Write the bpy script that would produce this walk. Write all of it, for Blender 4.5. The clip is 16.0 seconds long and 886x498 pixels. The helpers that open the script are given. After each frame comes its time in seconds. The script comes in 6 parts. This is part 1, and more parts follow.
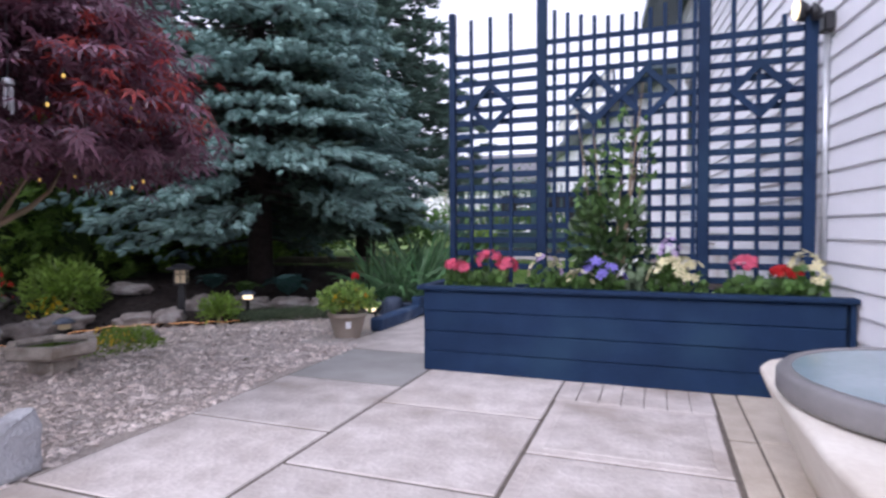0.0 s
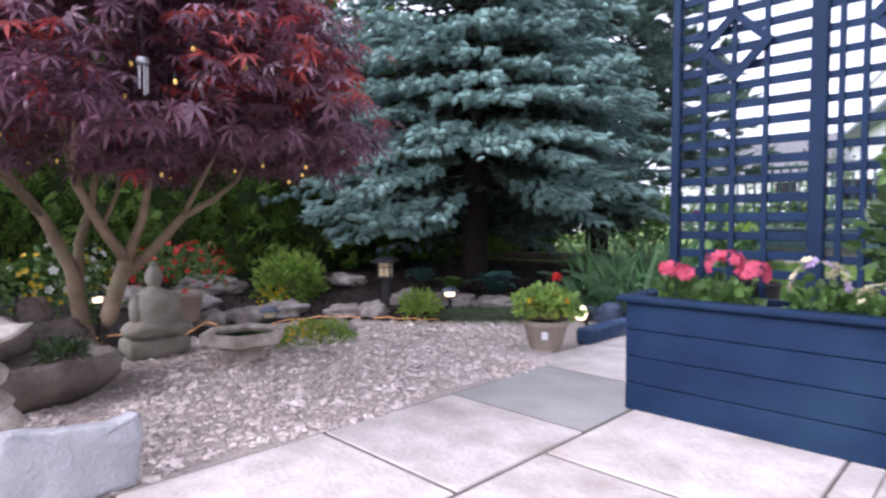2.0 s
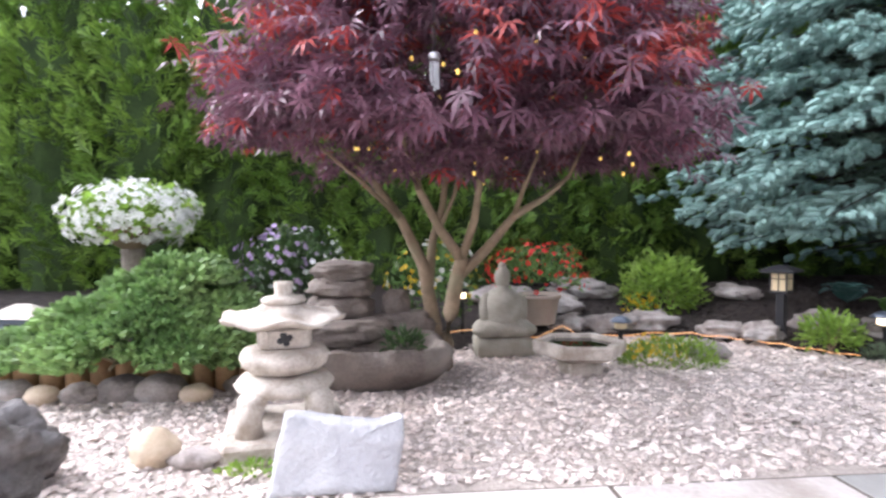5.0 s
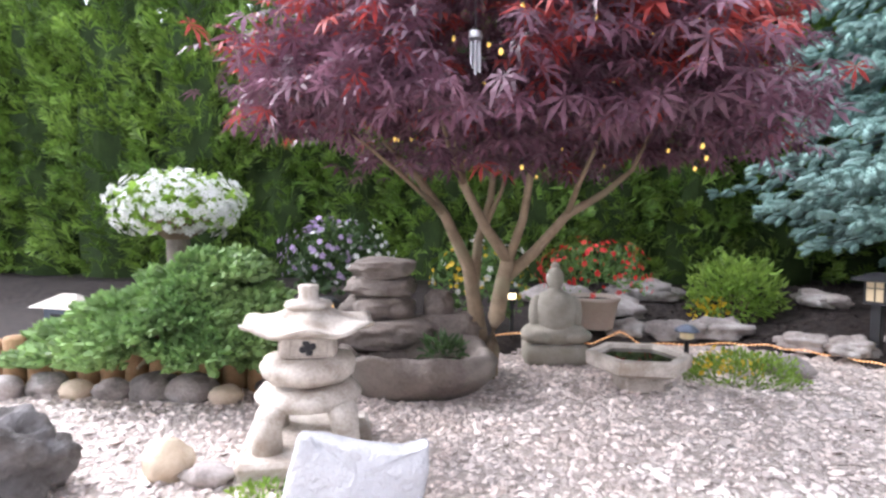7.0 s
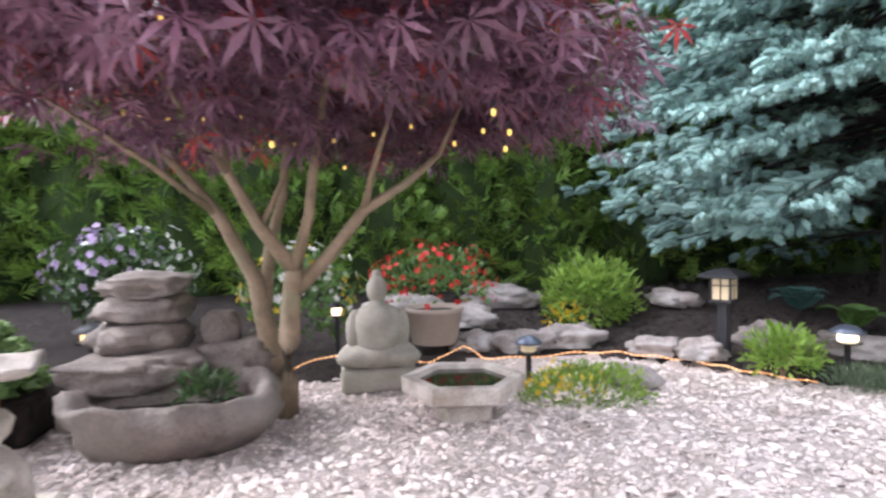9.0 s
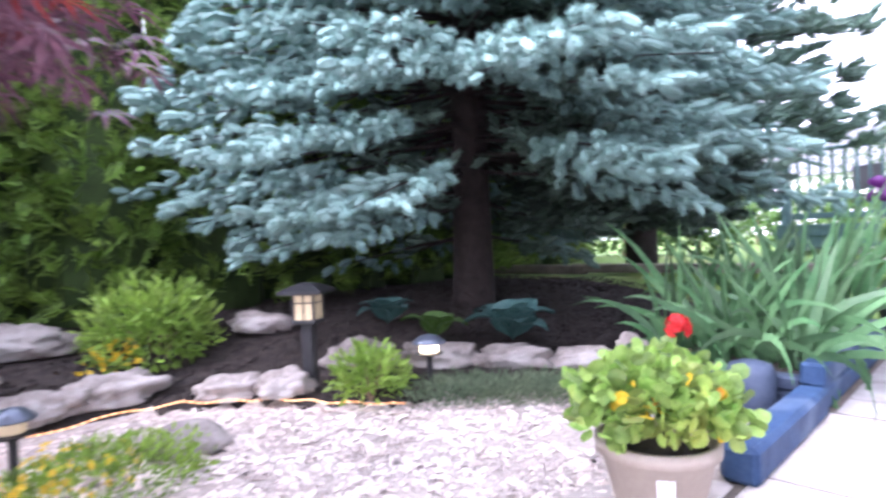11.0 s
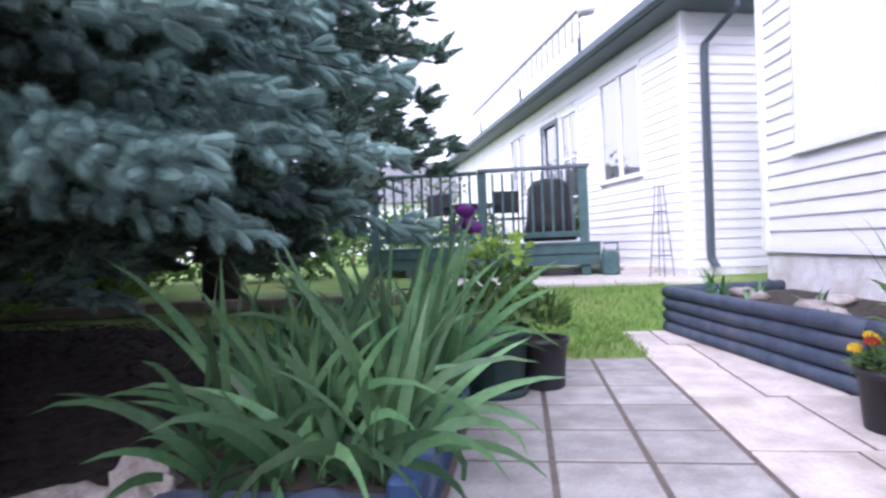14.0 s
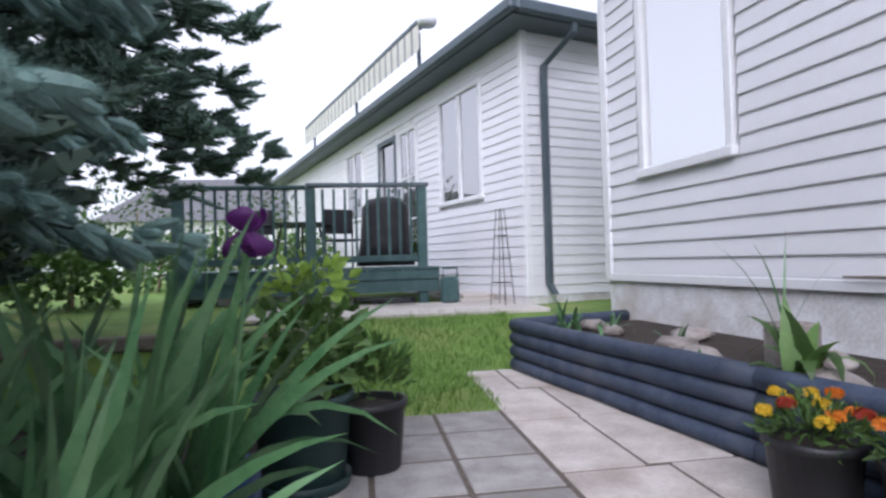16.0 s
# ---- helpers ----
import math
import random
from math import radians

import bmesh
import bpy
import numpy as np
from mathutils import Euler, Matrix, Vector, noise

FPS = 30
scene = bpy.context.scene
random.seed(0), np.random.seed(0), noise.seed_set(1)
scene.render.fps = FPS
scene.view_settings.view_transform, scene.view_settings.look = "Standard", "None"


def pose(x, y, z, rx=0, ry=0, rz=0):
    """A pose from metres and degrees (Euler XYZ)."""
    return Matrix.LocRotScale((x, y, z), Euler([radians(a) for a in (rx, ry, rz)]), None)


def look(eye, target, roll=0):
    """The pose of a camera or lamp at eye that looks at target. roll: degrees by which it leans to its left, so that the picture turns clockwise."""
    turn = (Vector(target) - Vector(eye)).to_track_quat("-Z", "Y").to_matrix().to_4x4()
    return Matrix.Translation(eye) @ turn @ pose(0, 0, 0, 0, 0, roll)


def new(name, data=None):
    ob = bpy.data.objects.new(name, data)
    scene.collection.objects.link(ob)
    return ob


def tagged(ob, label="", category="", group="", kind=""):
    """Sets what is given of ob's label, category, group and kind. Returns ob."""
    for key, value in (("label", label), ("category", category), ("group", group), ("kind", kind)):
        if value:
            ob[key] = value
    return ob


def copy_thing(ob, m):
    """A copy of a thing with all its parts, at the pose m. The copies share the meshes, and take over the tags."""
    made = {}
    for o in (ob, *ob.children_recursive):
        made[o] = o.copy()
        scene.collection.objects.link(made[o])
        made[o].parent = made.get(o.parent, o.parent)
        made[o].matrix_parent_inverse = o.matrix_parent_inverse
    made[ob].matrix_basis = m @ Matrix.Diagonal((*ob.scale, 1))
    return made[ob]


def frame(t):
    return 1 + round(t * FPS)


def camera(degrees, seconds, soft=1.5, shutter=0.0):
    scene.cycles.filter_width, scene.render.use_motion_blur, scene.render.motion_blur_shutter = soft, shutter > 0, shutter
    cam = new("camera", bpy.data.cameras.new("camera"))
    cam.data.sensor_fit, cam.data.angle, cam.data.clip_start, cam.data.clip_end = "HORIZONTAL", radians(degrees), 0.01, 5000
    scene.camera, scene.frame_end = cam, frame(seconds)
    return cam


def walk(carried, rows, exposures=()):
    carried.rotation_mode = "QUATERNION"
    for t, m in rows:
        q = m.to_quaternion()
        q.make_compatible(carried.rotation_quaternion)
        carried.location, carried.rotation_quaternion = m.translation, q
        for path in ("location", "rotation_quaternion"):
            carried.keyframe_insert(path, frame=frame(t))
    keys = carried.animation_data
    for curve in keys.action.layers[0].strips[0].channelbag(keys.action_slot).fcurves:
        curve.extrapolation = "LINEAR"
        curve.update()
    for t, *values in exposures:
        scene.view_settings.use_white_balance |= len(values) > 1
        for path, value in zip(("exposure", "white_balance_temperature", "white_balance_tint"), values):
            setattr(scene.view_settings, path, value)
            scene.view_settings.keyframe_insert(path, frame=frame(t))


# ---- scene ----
cam = camera(75.1, 16.0, soft=2.6, shutter=0.4)
PATH = [
    (0, (0.043, 0.301, 0.949), (-0.65, 2.176, 0.876), -0.3),
    (0.5, (0.099, 0.594, 0.942), (-0.825, 2.367, 0.865), 0.2),
    (1, (0.038, 0.802, 0.927), (-1.059, 2.472, 0.847), 0.1),
    (1.5, (-0.027, 0.984, 0.926), (-1.275, 2.544, 0.839), 0.1),
    (2, (-0.042, 1.199, 0.923), (-1.453, 2.613, 0.836), -0.1),
    (2.5, (-0.058, 1.402, 0.912), (-1.609, 2.662, 0.836), -0.3),
    (3, (-0.095, 1.593, 0.893), (-1.767, 2.69, 0.833), -0.3),
    (3.5, (-0.156, 1.765, 0.896), (-1.961, 2.626, 0.849), -0.4),
    (4, (-0.224, 1.851, 0.93), (-2.133, 2.445, 0.866), -0.4),
    (4.5, (-0.279, 1.868, 0.922), (-2.245, 2.231, 0.853), -0.7),
    (5, (-0.268, 1.871, 0.897), (-2.261, 2.03, 0.83), -0.5),
    (5.2, (-0.245, 1.862, 0.893), (-2.242, 1.962, 0.82), -0.4),
    (7.3, (-0.614, 1.996, 0.95), (-2.611, 1.948, 0.843), 0.4),
    (7.5, (-0.674, 2.02, 0.944), (-2.671, 2.008, 0.839), 0.3),
    (8, (-0.831, 2.176, 0.945), (-2.827, 2.25, 0.837), 0.1),
    (8.2, (-0.885, 2.24, 0.942), (-2.879, 2.356, 0.834), -0.2),
    (10.3, (-1.522, 2.886, 0.808), (-3.293, 3.814, 0.780), -2.0),
    (10.5, (-1.577, 2.921, 0.808), (-3.256, 4.007, 0.772), -2.2),
    (11, (-1.734, 3.131, 0.806), (-3.15, 4.543, 0.774), -2.2),
    (11.5, (-1.841, 3.337, 0.808), (-2.979, 4.981, 0.8), -2.5),
    (12, (-1.891, 3.541, 0.841), (-2.797, 5.324, 0.817), -2.4),
    (12.5, (-1.984, 3.681, 0.822), (-2.649, 5.567, 0.818), -2.6),
    (13, (-2.031, 3.87, 0.817), (-2.546, 5.803, 0.825), -2.9),
    (13.5, (-2.018, 4.198, 0.864), (-2.432, 6.155, 0.849), -2.2),
    (14, (-2.015, 4.399, 0.884), (-2.288, 6.38, 0.865), -2.3),
    (14.5, (-2.027, 4.62, 0.883), (-2.15, 6.616, 0.882), -2.5),
    (15, (-2.045, 4.898, 0.897), (-2.024, 6.898, 0.898), -1.9),
    (15.5, (-2.007, 5.163, 0.905), (-1.862, 7.157, 0.92), -1.6),
    (16, (-1.956, 5.327, 0.898), (-1.668, 7.305, 0.939), -1.6),
]
walk(cam, [(t, look(eye, target, roll)) for t, eye, target, roll in PATH],
     [(0, 1.02, 5750, 24), (1.5, 1.46, 5750, 25), (2.5, 1.8, 5850, 23), (4, 2.32, 5950, 18), (5, 2.38, 6000, 17), (8, 2.52, 6000, 17), (10.5, 3.02, 5750, 24), (11.5, 3.15, 5600, 31), (12.5, 2.8, 5600, 30), (13.0, 2.4, 5600, 29), (14.0, 1.76, 5650, 28), (15.0, 1.25, 5750, 25), (16.0, 0.95, 5850, 18)])

# ---- light ----
world = bpy.data.worlds.new("world")
scene.world = world
world.use_nodes = True
wn, wl = world.node_tree.nodes, world.node_tree.links
sky = wn.new("ShaderNodeTexSky")
sky.sky_type, sky.sun_disc = "NISHITA", False
sky.sun_elevation, sky.sun_rotation = radians(38), radians(200)
sky.air_density, sky.dust_density = 1.0, 4.0
veil = wn.new("ShaderNodeHueSaturation")
veil.inputs["Saturation"].default_value = 0.22
wl.new(sky.outputs[0], veil.inputs["Color"])
cloud = wn.new("ShaderNodeMix")
cloud.data_type = "RGBA"
cloud.inputs[0].default_value, cloud.inputs[7].default_value = 0.6, (4.9, 5.0, 5.2, 1)
wl.new(veil.outputs[0], cloud.inputs[6])
wl.new(cloud.outputs[2], wn["Background"].inputs["Color"])
wn["Background"].inputs["Strength"].default_value = 0.15
sun = new("sun", bpy.data.lights.new("sun", "SUN"))
sun.data.energy, sun.data.angle, sun.data.color = 0.6, radians(30), (1.0, 0.98, 0.96)
sun.matrix_world = look((0, 0, 20), Vector((0, 0, 20)) - Vector((math.sin(radians(200)) * 0.79, math.cos(radians(200)) * 0.79, 0.62)))


# ---- materials ----
def material(name, c1, c2, rough=0.7, scale=6.0, fine=60.0, bump=0.3, metal=0.0, vary=0.0, by="", c3=None, leaf=0.0, dist=0.01, spec=0.5):
    """Two colours mixed by coarse and fine noise, an optional third for stains, relief from both."""
    m = bpy.data.materials.new(name)
    m.use_nodes = True
    n, l = m.node_tree.nodes, m.node_tree.links
    b = n["Principled BSDF"]
    b.inputs["Roughness"].default_value, b.inputs["Metallic"].default_value = rough, metal
    b.inputs["Specular IOR Level"].default_value = spec
    tc = n.new("ShaderNodeTexCoord")
    na, nb = n.new("ShaderNodeTexNoise"), n.new("ShaderNodeTexNoise")
    na.inputs["Scale"].default_value, nb.inputs["Scale"].default_value = scale, fine
    na.inputs["Detail"].default_value, nb.inputs["Detail"].default_value = 5, 3
    for q in (na, nb):
        l.new(tc.outputs["Object"], q.inputs["Vector"])
    ad = n.new("ShaderNodeMath")
    ad.operation = "MULTIPLY_ADD"
    ad.inputs[1].default_value = 0.45
    l.new(nb.outputs[0], ad.inputs[0])
    l.new(na.outputs[0], ad.inputs[2])
    rp = n.new("ShaderNodeMapRange")
    rp.inputs[1].default_value, rp.inputs[2].default_value = 0.5, 0.95
    l.new(ad.outputs[0], rp.inputs[0])
    mx = n.new("ShaderNodeMix")
    mx.data_type = "RGBA"
    mx.inputs[6].default_value, mx.inputs[7].default_value = (*c1, 1), (*c2, 1)
    l.new(rp.outputs[0], mx.inputs[0])
    col = mx.outputs[2]
    if c3:
        ns = n.new("ShaderNodeTexNoise")
        ns.inputs["Scale"].default_value, ns.inputs["Detail"].default_value = scale * 0.37, 6
        l.new(tc.outputs["Object"], ns.inputs["Vector"])
        r2 = n.new("ShaderNodeMapRange")
        r2.inputs[1].default_value, r2.inputs[2].default_value, r2.inputs[4].default_value = 0.52, 0.7, 0.8
        l.new(ns.outputs[0], r2.inputs[0])
        m2 = n.new("ShaderNodeMix")
        m2.data_type = "RGBA"
        m2.inputs[7].default_value = (*c3, 1)
        l.new(r2.outputs[0], m2.inputs[0])
        l.new(col, m2.inputs[6])
        col = m2.outputs[2]
    if by:
        src = n.new("ShaderNodeObjectInfo").outputs["Random"] if by == "object" else n.new("ShaderNodeNewGeometry").outputs["Random Per Island"]
        mr = n.new("ShaderNodeMapRange")
        mr.inputs[3].default_value, mr.inputs[4].default_value = 1 - vary, 1 + vary
        l.new(src, mr.inputs[0])
        hs = n.new("ShaderNodeHueSaturation")
        l.new(mr.outputs[0], hs.inputs["Value"])
        l.new(col, hs.inputs["Color"])
        col = hs.outputs[0]
    l.new(col, b.inputs["Base Color"])
    if bump:
        bp = n.new("ShaderNodeBump")
        bp.inputs["Strength"].default_value, bp.inputs["Distance"].default_value = bump, dist
        l.new(ad.outputs[0], bp.inputs["Height"])
        l.new(bp.outputs[0], b.inputs["Normal"])
    if leaf:
        tr, ms = n.new("ShaderNodeBsdfTranslucent"), n.new("ShaderNodeMixShader")
        ms.inputs[0].default_value = leaf
        l.new(col, tr.inputs["Color"])
        l.new(b.outputs[0], ms.inputs[1])
        l.new(tr.outputs[0], ms.inputs[2])
        l.new(ms.outputs[0], n["Material Output"].inputs["Surface"])
    return m


def glow(name, colour, strength):
    m = bpy.data.materials.new(name)
    m.use_nodes = True
    b = m.node_tree.nodes["Principled BSDF"]
    b.inputs["Base Color"].default_value = (*colour, 1)
    b.inputs["Emission Color"].default_value, b.inputs["Emission Strength"].default_value = (*colour, 1), strength
    return m


def glass(name, tint, ior):
    m = bpy.data.materials.new(name)
    m.use_nodes = True
    n, l = m.node_tree.nodes, m.node_tree.links
    t, g, f, x = n.new("ShaderNodeBsdfTransparent"), n.new("ShaderNodeBsdfGlossy"), n.new("ShaderNodeFresnel"), n.new("ShaderNodeMixShader")
    t.inputs[0].default_value, g.inputs["Roughness"].default_value, f.inputs[0].default_value = (*tint, 1), 0.02, ior
    l.new(f.outputs[0], x.inputs[0])
    l.new(t.outputs[0], x.inputs[1])
    l.new(g.outputs[0], x.inputs[2])
    l.new(x.outputs[0], n["Material Output"].inputs["Surface"])
    return m


M_SLAB = material("concrete slab", (0.43, 0.38, 0.345), (0.635, 0.58, 0.54), 0.85, 5.5, 45, 1.2, vary=0.09, by="object", c3=(0.32, 0.265, 0.22))
M_SLABDARK = material("grey concrete slab", (0.30, 0.29, 0.27), (0.37, 0.36, 0.34), 0.9, 4, 110, 0.3, c3=(0.25, 0.24, 0.22))
M_PAVER = material("grey paver", (0.24, 0.22, 0.21), (0.42, 0.40, 0.38), 0.85, 6, 80, 0.6, vary=0.12, by="object", c3=(0.24, 0.22, 0.2))
M_TAN = material("tan ribbed block", (0.40, 0.34, 0.27), (0.52, 0.46, 0.38), 0.85, 8, 80, 0.4, vary=0.1, by="object")
M_JOINT = material("joint sand", (0.09, 0.075, 0.06), (0.16, 0.13, 0.11), 0.95, 20, 150, 0.5)
M_GRAVEL = material("gravel bed", (0.36, 0.30, 0.26), (0.60, 0.53, 0.47), 0.95, 40, 200, 0.9, dist=0.02)
M_PEBBLE = material("pebbles", (0.49, 0.405, 0.355), (0.73, 0.65, 0.60), 0.8, 5, 120, 0.2, vary=0.40, by="island")
M_MULCH = material("dark mulch", (0.016, 0.012, 0.011), (0.055, 0.04, 0.034), 0.95, 18, 120, 1.0, dist=0.03)
M_GRASS = material("lawn", (0.09, 0.175, 0.028), (0.18, 0.29, 0.055), 0.9, 3, 60, 0.8, c3=(0.26, 0.29, 0.09), dist=0.03)
M_BLADE = material("grass blades", (0.09, 0.185, 0.028), (0.19, 0.31, 0.06), 0.6, 2, 30, 0.0, vary=0.3, by="island", leaf=0.3)
M_PATIO = material("poured concrete", (0.50, 0.46, 0.42), (0.60, 0.56, 0.52), 0.85, 2, 60, 0.3, c3=(0.40, 0.36, 0.32))
M_NAVY = material("navy painted wood", (0.0055, 0.017, 0.046), (0.0105, 0.0275, 0.067), 0.6, 5, 70, 0.25, vary=0.12, by="object", c3=(0.015, 0.038, 0.074), spec=0.15)
M_NAVYOLD = material("worn blue timber", (0.022, 0.048, 0.11), (0.045, 0.085, 0.17), 0.6, 9, 60, 0.5, vary=0.1, by="object", c3=(0.15, 0.19, 0.26), spec=0.2)
M_LOG = material("dark blue half log", (0.035, 0.05, 0.085), (0.075, 0.095, 0.14), 0.6, 8, 50, 0.5, vary=0.15, by="object", c3=(0.10, 0.11, 0.14), spec=0.25)
M_SIDING = material("white vinyl siding", (0.74, 0.73, 0.76), (0.80, 0.79, 0.82), 0.5, 1.2, 40, 0.08, vary=0.02, by="object", c3=(0.69, 0.68, 0.70))
M_TRIM = material("white trim", (0.78, 0.78, 0.80), (0.83, 0.83, 0.85), 0.45, 3, 40, 0.05)
M_FOUND = material("parged foundation", (0.58, 0.56, 0.55), (0.84, 0.84, 0.86), 0.9, 5.0, 40, 0.8, c3=(0.46, 0.40, 0.34))
M_GUTTER = material("slate blue metal", (0.075, 0.10, 0.12), (0.10, 0.13, 0.15), 0.45, 4, 40, 0.05, metal=0.2)
M_ROOF = material("grey shingles", (0.10, 0.10, 0.11), (0.17, 0.17, 0.18), 0.9, 5, 30, 0.6)
M_GREENWOOD = material("green stained deck wood", (0.042, 0.086, 0.088), (0.075, 0.13, 0.13), 0.6, 6, 60, 0.3, vary=0.12, by="object", spec=0.25)
M_BLACK = material("black plastic", (0.012, 0.012, 0.014), (0.022, 0.022, 0.026), 0.5, 6, 80, 0.1)
M_COVER = material("black grill cover", (0.012, 0.012, 0.014), (0.03, 0.03, 0.034), 0.55, 5, 40, 0.5)
M_POTGREEN = material("dark green pot", (0.018, 0.045, 0.045), (0.03, 0.065, 0.06), 0.45, 6, 60, 0.1)
M_POTBEIGE = material("beige plastic pot", (0.34, 0.28, 0.23), (0.42, 0.36, 0.30), 0.6, 5, 60, 0.1)
M_TERRA = material("terracotta", (0.26, 0.10, 0.04), (0.40, 0.17, 0.07), 0.8, 8, 60, 0.3)
M_WOODLOG = material("round wood edging", (0.24, 0.13, 0.06), (0.38, 0.24, 0.12), 0.8, 9, 70, 0.4, vary=0.2, by="object")
M_SOIL = material("potting soil", (0.02, 0.014, 0.01), (0.06, 0.045, 0.035), 0.95, 25, 120, 1.0, dist=0.02)
M_STONE = material("pale carved stone", (0.33, 0.28, 0.23), (0.66, 0.61, 0.54), 0.9, 11, 90, 0.8, c3=(0.20, 0.145, 0.10))
M_WHITEROCK = material("white quartz slab", (0.36, 0.36, 0.375), (0.50, 0.50, 0.51), 0.8, 7, 70, 0.8, c3=(0.40, 0.40, 0.42), dist=0.02)
M_ROCK = material("grey garden rock", (0.17, 0.145, 0.13), (0.40, 0.355, 0.33), 0.9, 8, 60, 0.9, vary=0.25, by="object", c3=(0.46, 0.44, 0.42), dist=0.02)
M_TANROCK = material("sandstone rock", (0.45, 0.35, 0.24), (0.60, 0.50, 0.38), 0.9, 6, 60, 0.6)
M_FOUNT = material("brown cast fountain rock", (0.095, 0.076, 0.064), (0.23, 0.19, 0.16), 0.75, 6, 60, 0.8, c3=(0.26, 0.23, 0.20), dist=0.02)
M_DARKROCK = material("dark lava rock", (0.050, 0.044, 0.040), (0.14, 0.125, 0.115), 0.85, 10, 60, 1.0, c3=(0.24, 0.23, 0.23), dist=0.03)
M_STATUE = material("cast concrete statue", (0.25, 0.23, 0.185), (0.38, 0.35, 0.295), 0.9, 9, 80, 0.5, c3=(0.19, 0.18, 0.135))
M_WATER = material("dark still water", (0.02, 0.022, 0.015), (0.03, 0.03, 0.02), 0.05, 4, 20, 0.02)
M_BARK = material("maple bark", (0.16, 0.115, 0.07), (0.27, 0.20, 0.13), 0.85, 12, 70, 0.6, c3=(0.20, 0.18, 0.11))
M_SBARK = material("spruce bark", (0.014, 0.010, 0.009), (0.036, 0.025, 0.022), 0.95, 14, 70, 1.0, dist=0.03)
M_NEEDLE = material("blue spruce needles", (0.122, 0.218, 0.195), (0.28, 0.43, 0.39), 0.6, 3.5, 24, 0.0, vary=0.2, by="island", leaf=0.15)
M_NEEDLEDK = material("dark spruce needles", (0.06, 0.115, 0.088), (0.145, 0.23, 0.175), 0.6, 1.6, 20, 0.0, vary=0.35, by="island", leaf=0.15)
# needle green darkened, so the shade inside the crown is in the colour
M_NEEDLESHADE = material("inner spruce needles, shade-dark", (0.045, 0.085, 0.062), (0.095, 0.15, 0.11), 0.7, 2, 20, 0.0, vary=0.4, by="island")
M_MAPLE = material("purple maple leaves", (0.105, 0.045, 0.070), (0.215, 0.105, 0.145), 0.40, 3, 20, 0.0, vary=0.45, by="island", leaf=0.3)
M_MAPLERED = material("red maple leaves", (0.25, 0.028, 0.030), (0.40, 0.062, 0.05), 0.5, 3, 20, 0.0, vary=0.35, by="island", leaf=0.4)
M_CEDAR = material("cedar foliage", (0.075, 0.155, 0.022), (0.21, 0.33, 0.055), 0.6, 1.5, 20, 0.0, vary=0.45, by="island", leaf=0.25)
# near-black green puts the shade between the sprays into the colour
M_CEDARSHADE = material("cedar core shade", (0.016, 0.034, 0.008), (0.045, 0.08, 0.018), 0.95, 5, 30, 0.5)
M_JUNIPER = material("juniper sprays", (0.10, 0.20, 0.055), (0.25, 0.38, 0.125), 0.6, 3, 20, 0.0, vary=0.4, by="island", leaf=0.2)
M_LIME = material("lime green leaves", (0.16, 0.29, 0.04), (0.31, 0.45, 0.08), 0.5, 4, 20, 0.0, vary=0.35, by="island", leaf=0.35)
M_LEAF = material("mid green leaves", (0.06, 0.13, 0.03), (0.13, 0.23, 0.06), 0.5, 4, 20, 0.0, vary=0.4, by="island", leaf=0.3)
M_LEAFDK = material("dark green leaves", (0.025, 0.06, 0.016), (0.07, 0.125, 0.035), 0.5, 4, 20, 0.0, vary=0.4, by="island", leaf=0.25)
M_HOSTA = material("blue hosta leaves", (0.05, 0.13, 0.12), (0.10, 0.20, 0.18), 0.5, 6, 30, 0.0, vary=0.3, by="island", leaf=0.2)
M_IRIS = material("iris leaves", (0.055, 0.155, 0.060), (0.155, 0.285, 0.130), 0.45, 4, 40, 0.0, vary=0.5, by="island", leaf=0.25)
M_GERAN = material("geranium leaves", (0.15, 0.29, 0.05), (0.34, 0.47, 0.12), 0.5, 14, 40, 0.0, vary=0.5, by="island", leaf=0.3, c3=(0.42, 0.38, 0.08))
M_CREEP = material("creeping thyme", (0.09, 0.14, 0.08), (0.19, 0.24, 0.14), 0.8, 6, 30, 0.0, vary=0.4, by="island", leaf=0.2)
M_TIMBER = material("weathered timber", (0.14, 0.12, 0.10), (0.26, 0.23, 0.19), 0.9, 8, 60, 0.5)
M_STEEL = material("galvanised metal", (0.50, 0.51, 0.53), (0.62, 0.63, 0.65), 0.35, 5, 40, 0.05, metal=0.6)
M_CREAM = material("cream glass fibre", (0.60, 0.54, 0.46), (0.74, 0.69, 0.61), 0.6, 4, 50, 0.4, c3=(0.48, 0.41, 0.33))
M_GREYRIM = material("grey table rim", (0.16, 0.15, 0.15), (0.22, 0.21, 0.21), 0.4, 5, 50, 0.05)
M_AWN = material("striped awning cloth", (0.62, 0.60, 0.54), (0.70, 0.68, 0.62), 0.8, 4, 50, 0.1)
M_AWND = material("grey awning stripe", (0.22, 0.23, 0.23), (0.28, 0.29, 0.29), 0.8, 4, 50, 0.1)
M_CURTAIN = material("white curtain", (0.75, 0.75, 0.77), (0.82, 0.82, 0.84), 0.9, 4, 40, 0.1)
# dark grey stands in for the lack of light inside rooms
M_ROOMSHADE = material("unlit room shade", (0.05, 0.05, 0.055), (0.08, 0.08, 0.085), 0.9, 2, 20, 0.0)
M_BLUEHAT = material("blue grey metal", (0.10, 0.12, 0.16), (0.15, 0.17, 0.21), 0.4, 6, 40, 0.05, metal=0.5)


def petal(name, c, v=0.2):
    return material(name, tuple(q * 0.8 for q in c), c, 0.6, 30, 90, 0.0, vary=v, by="island", leaf=0.3)


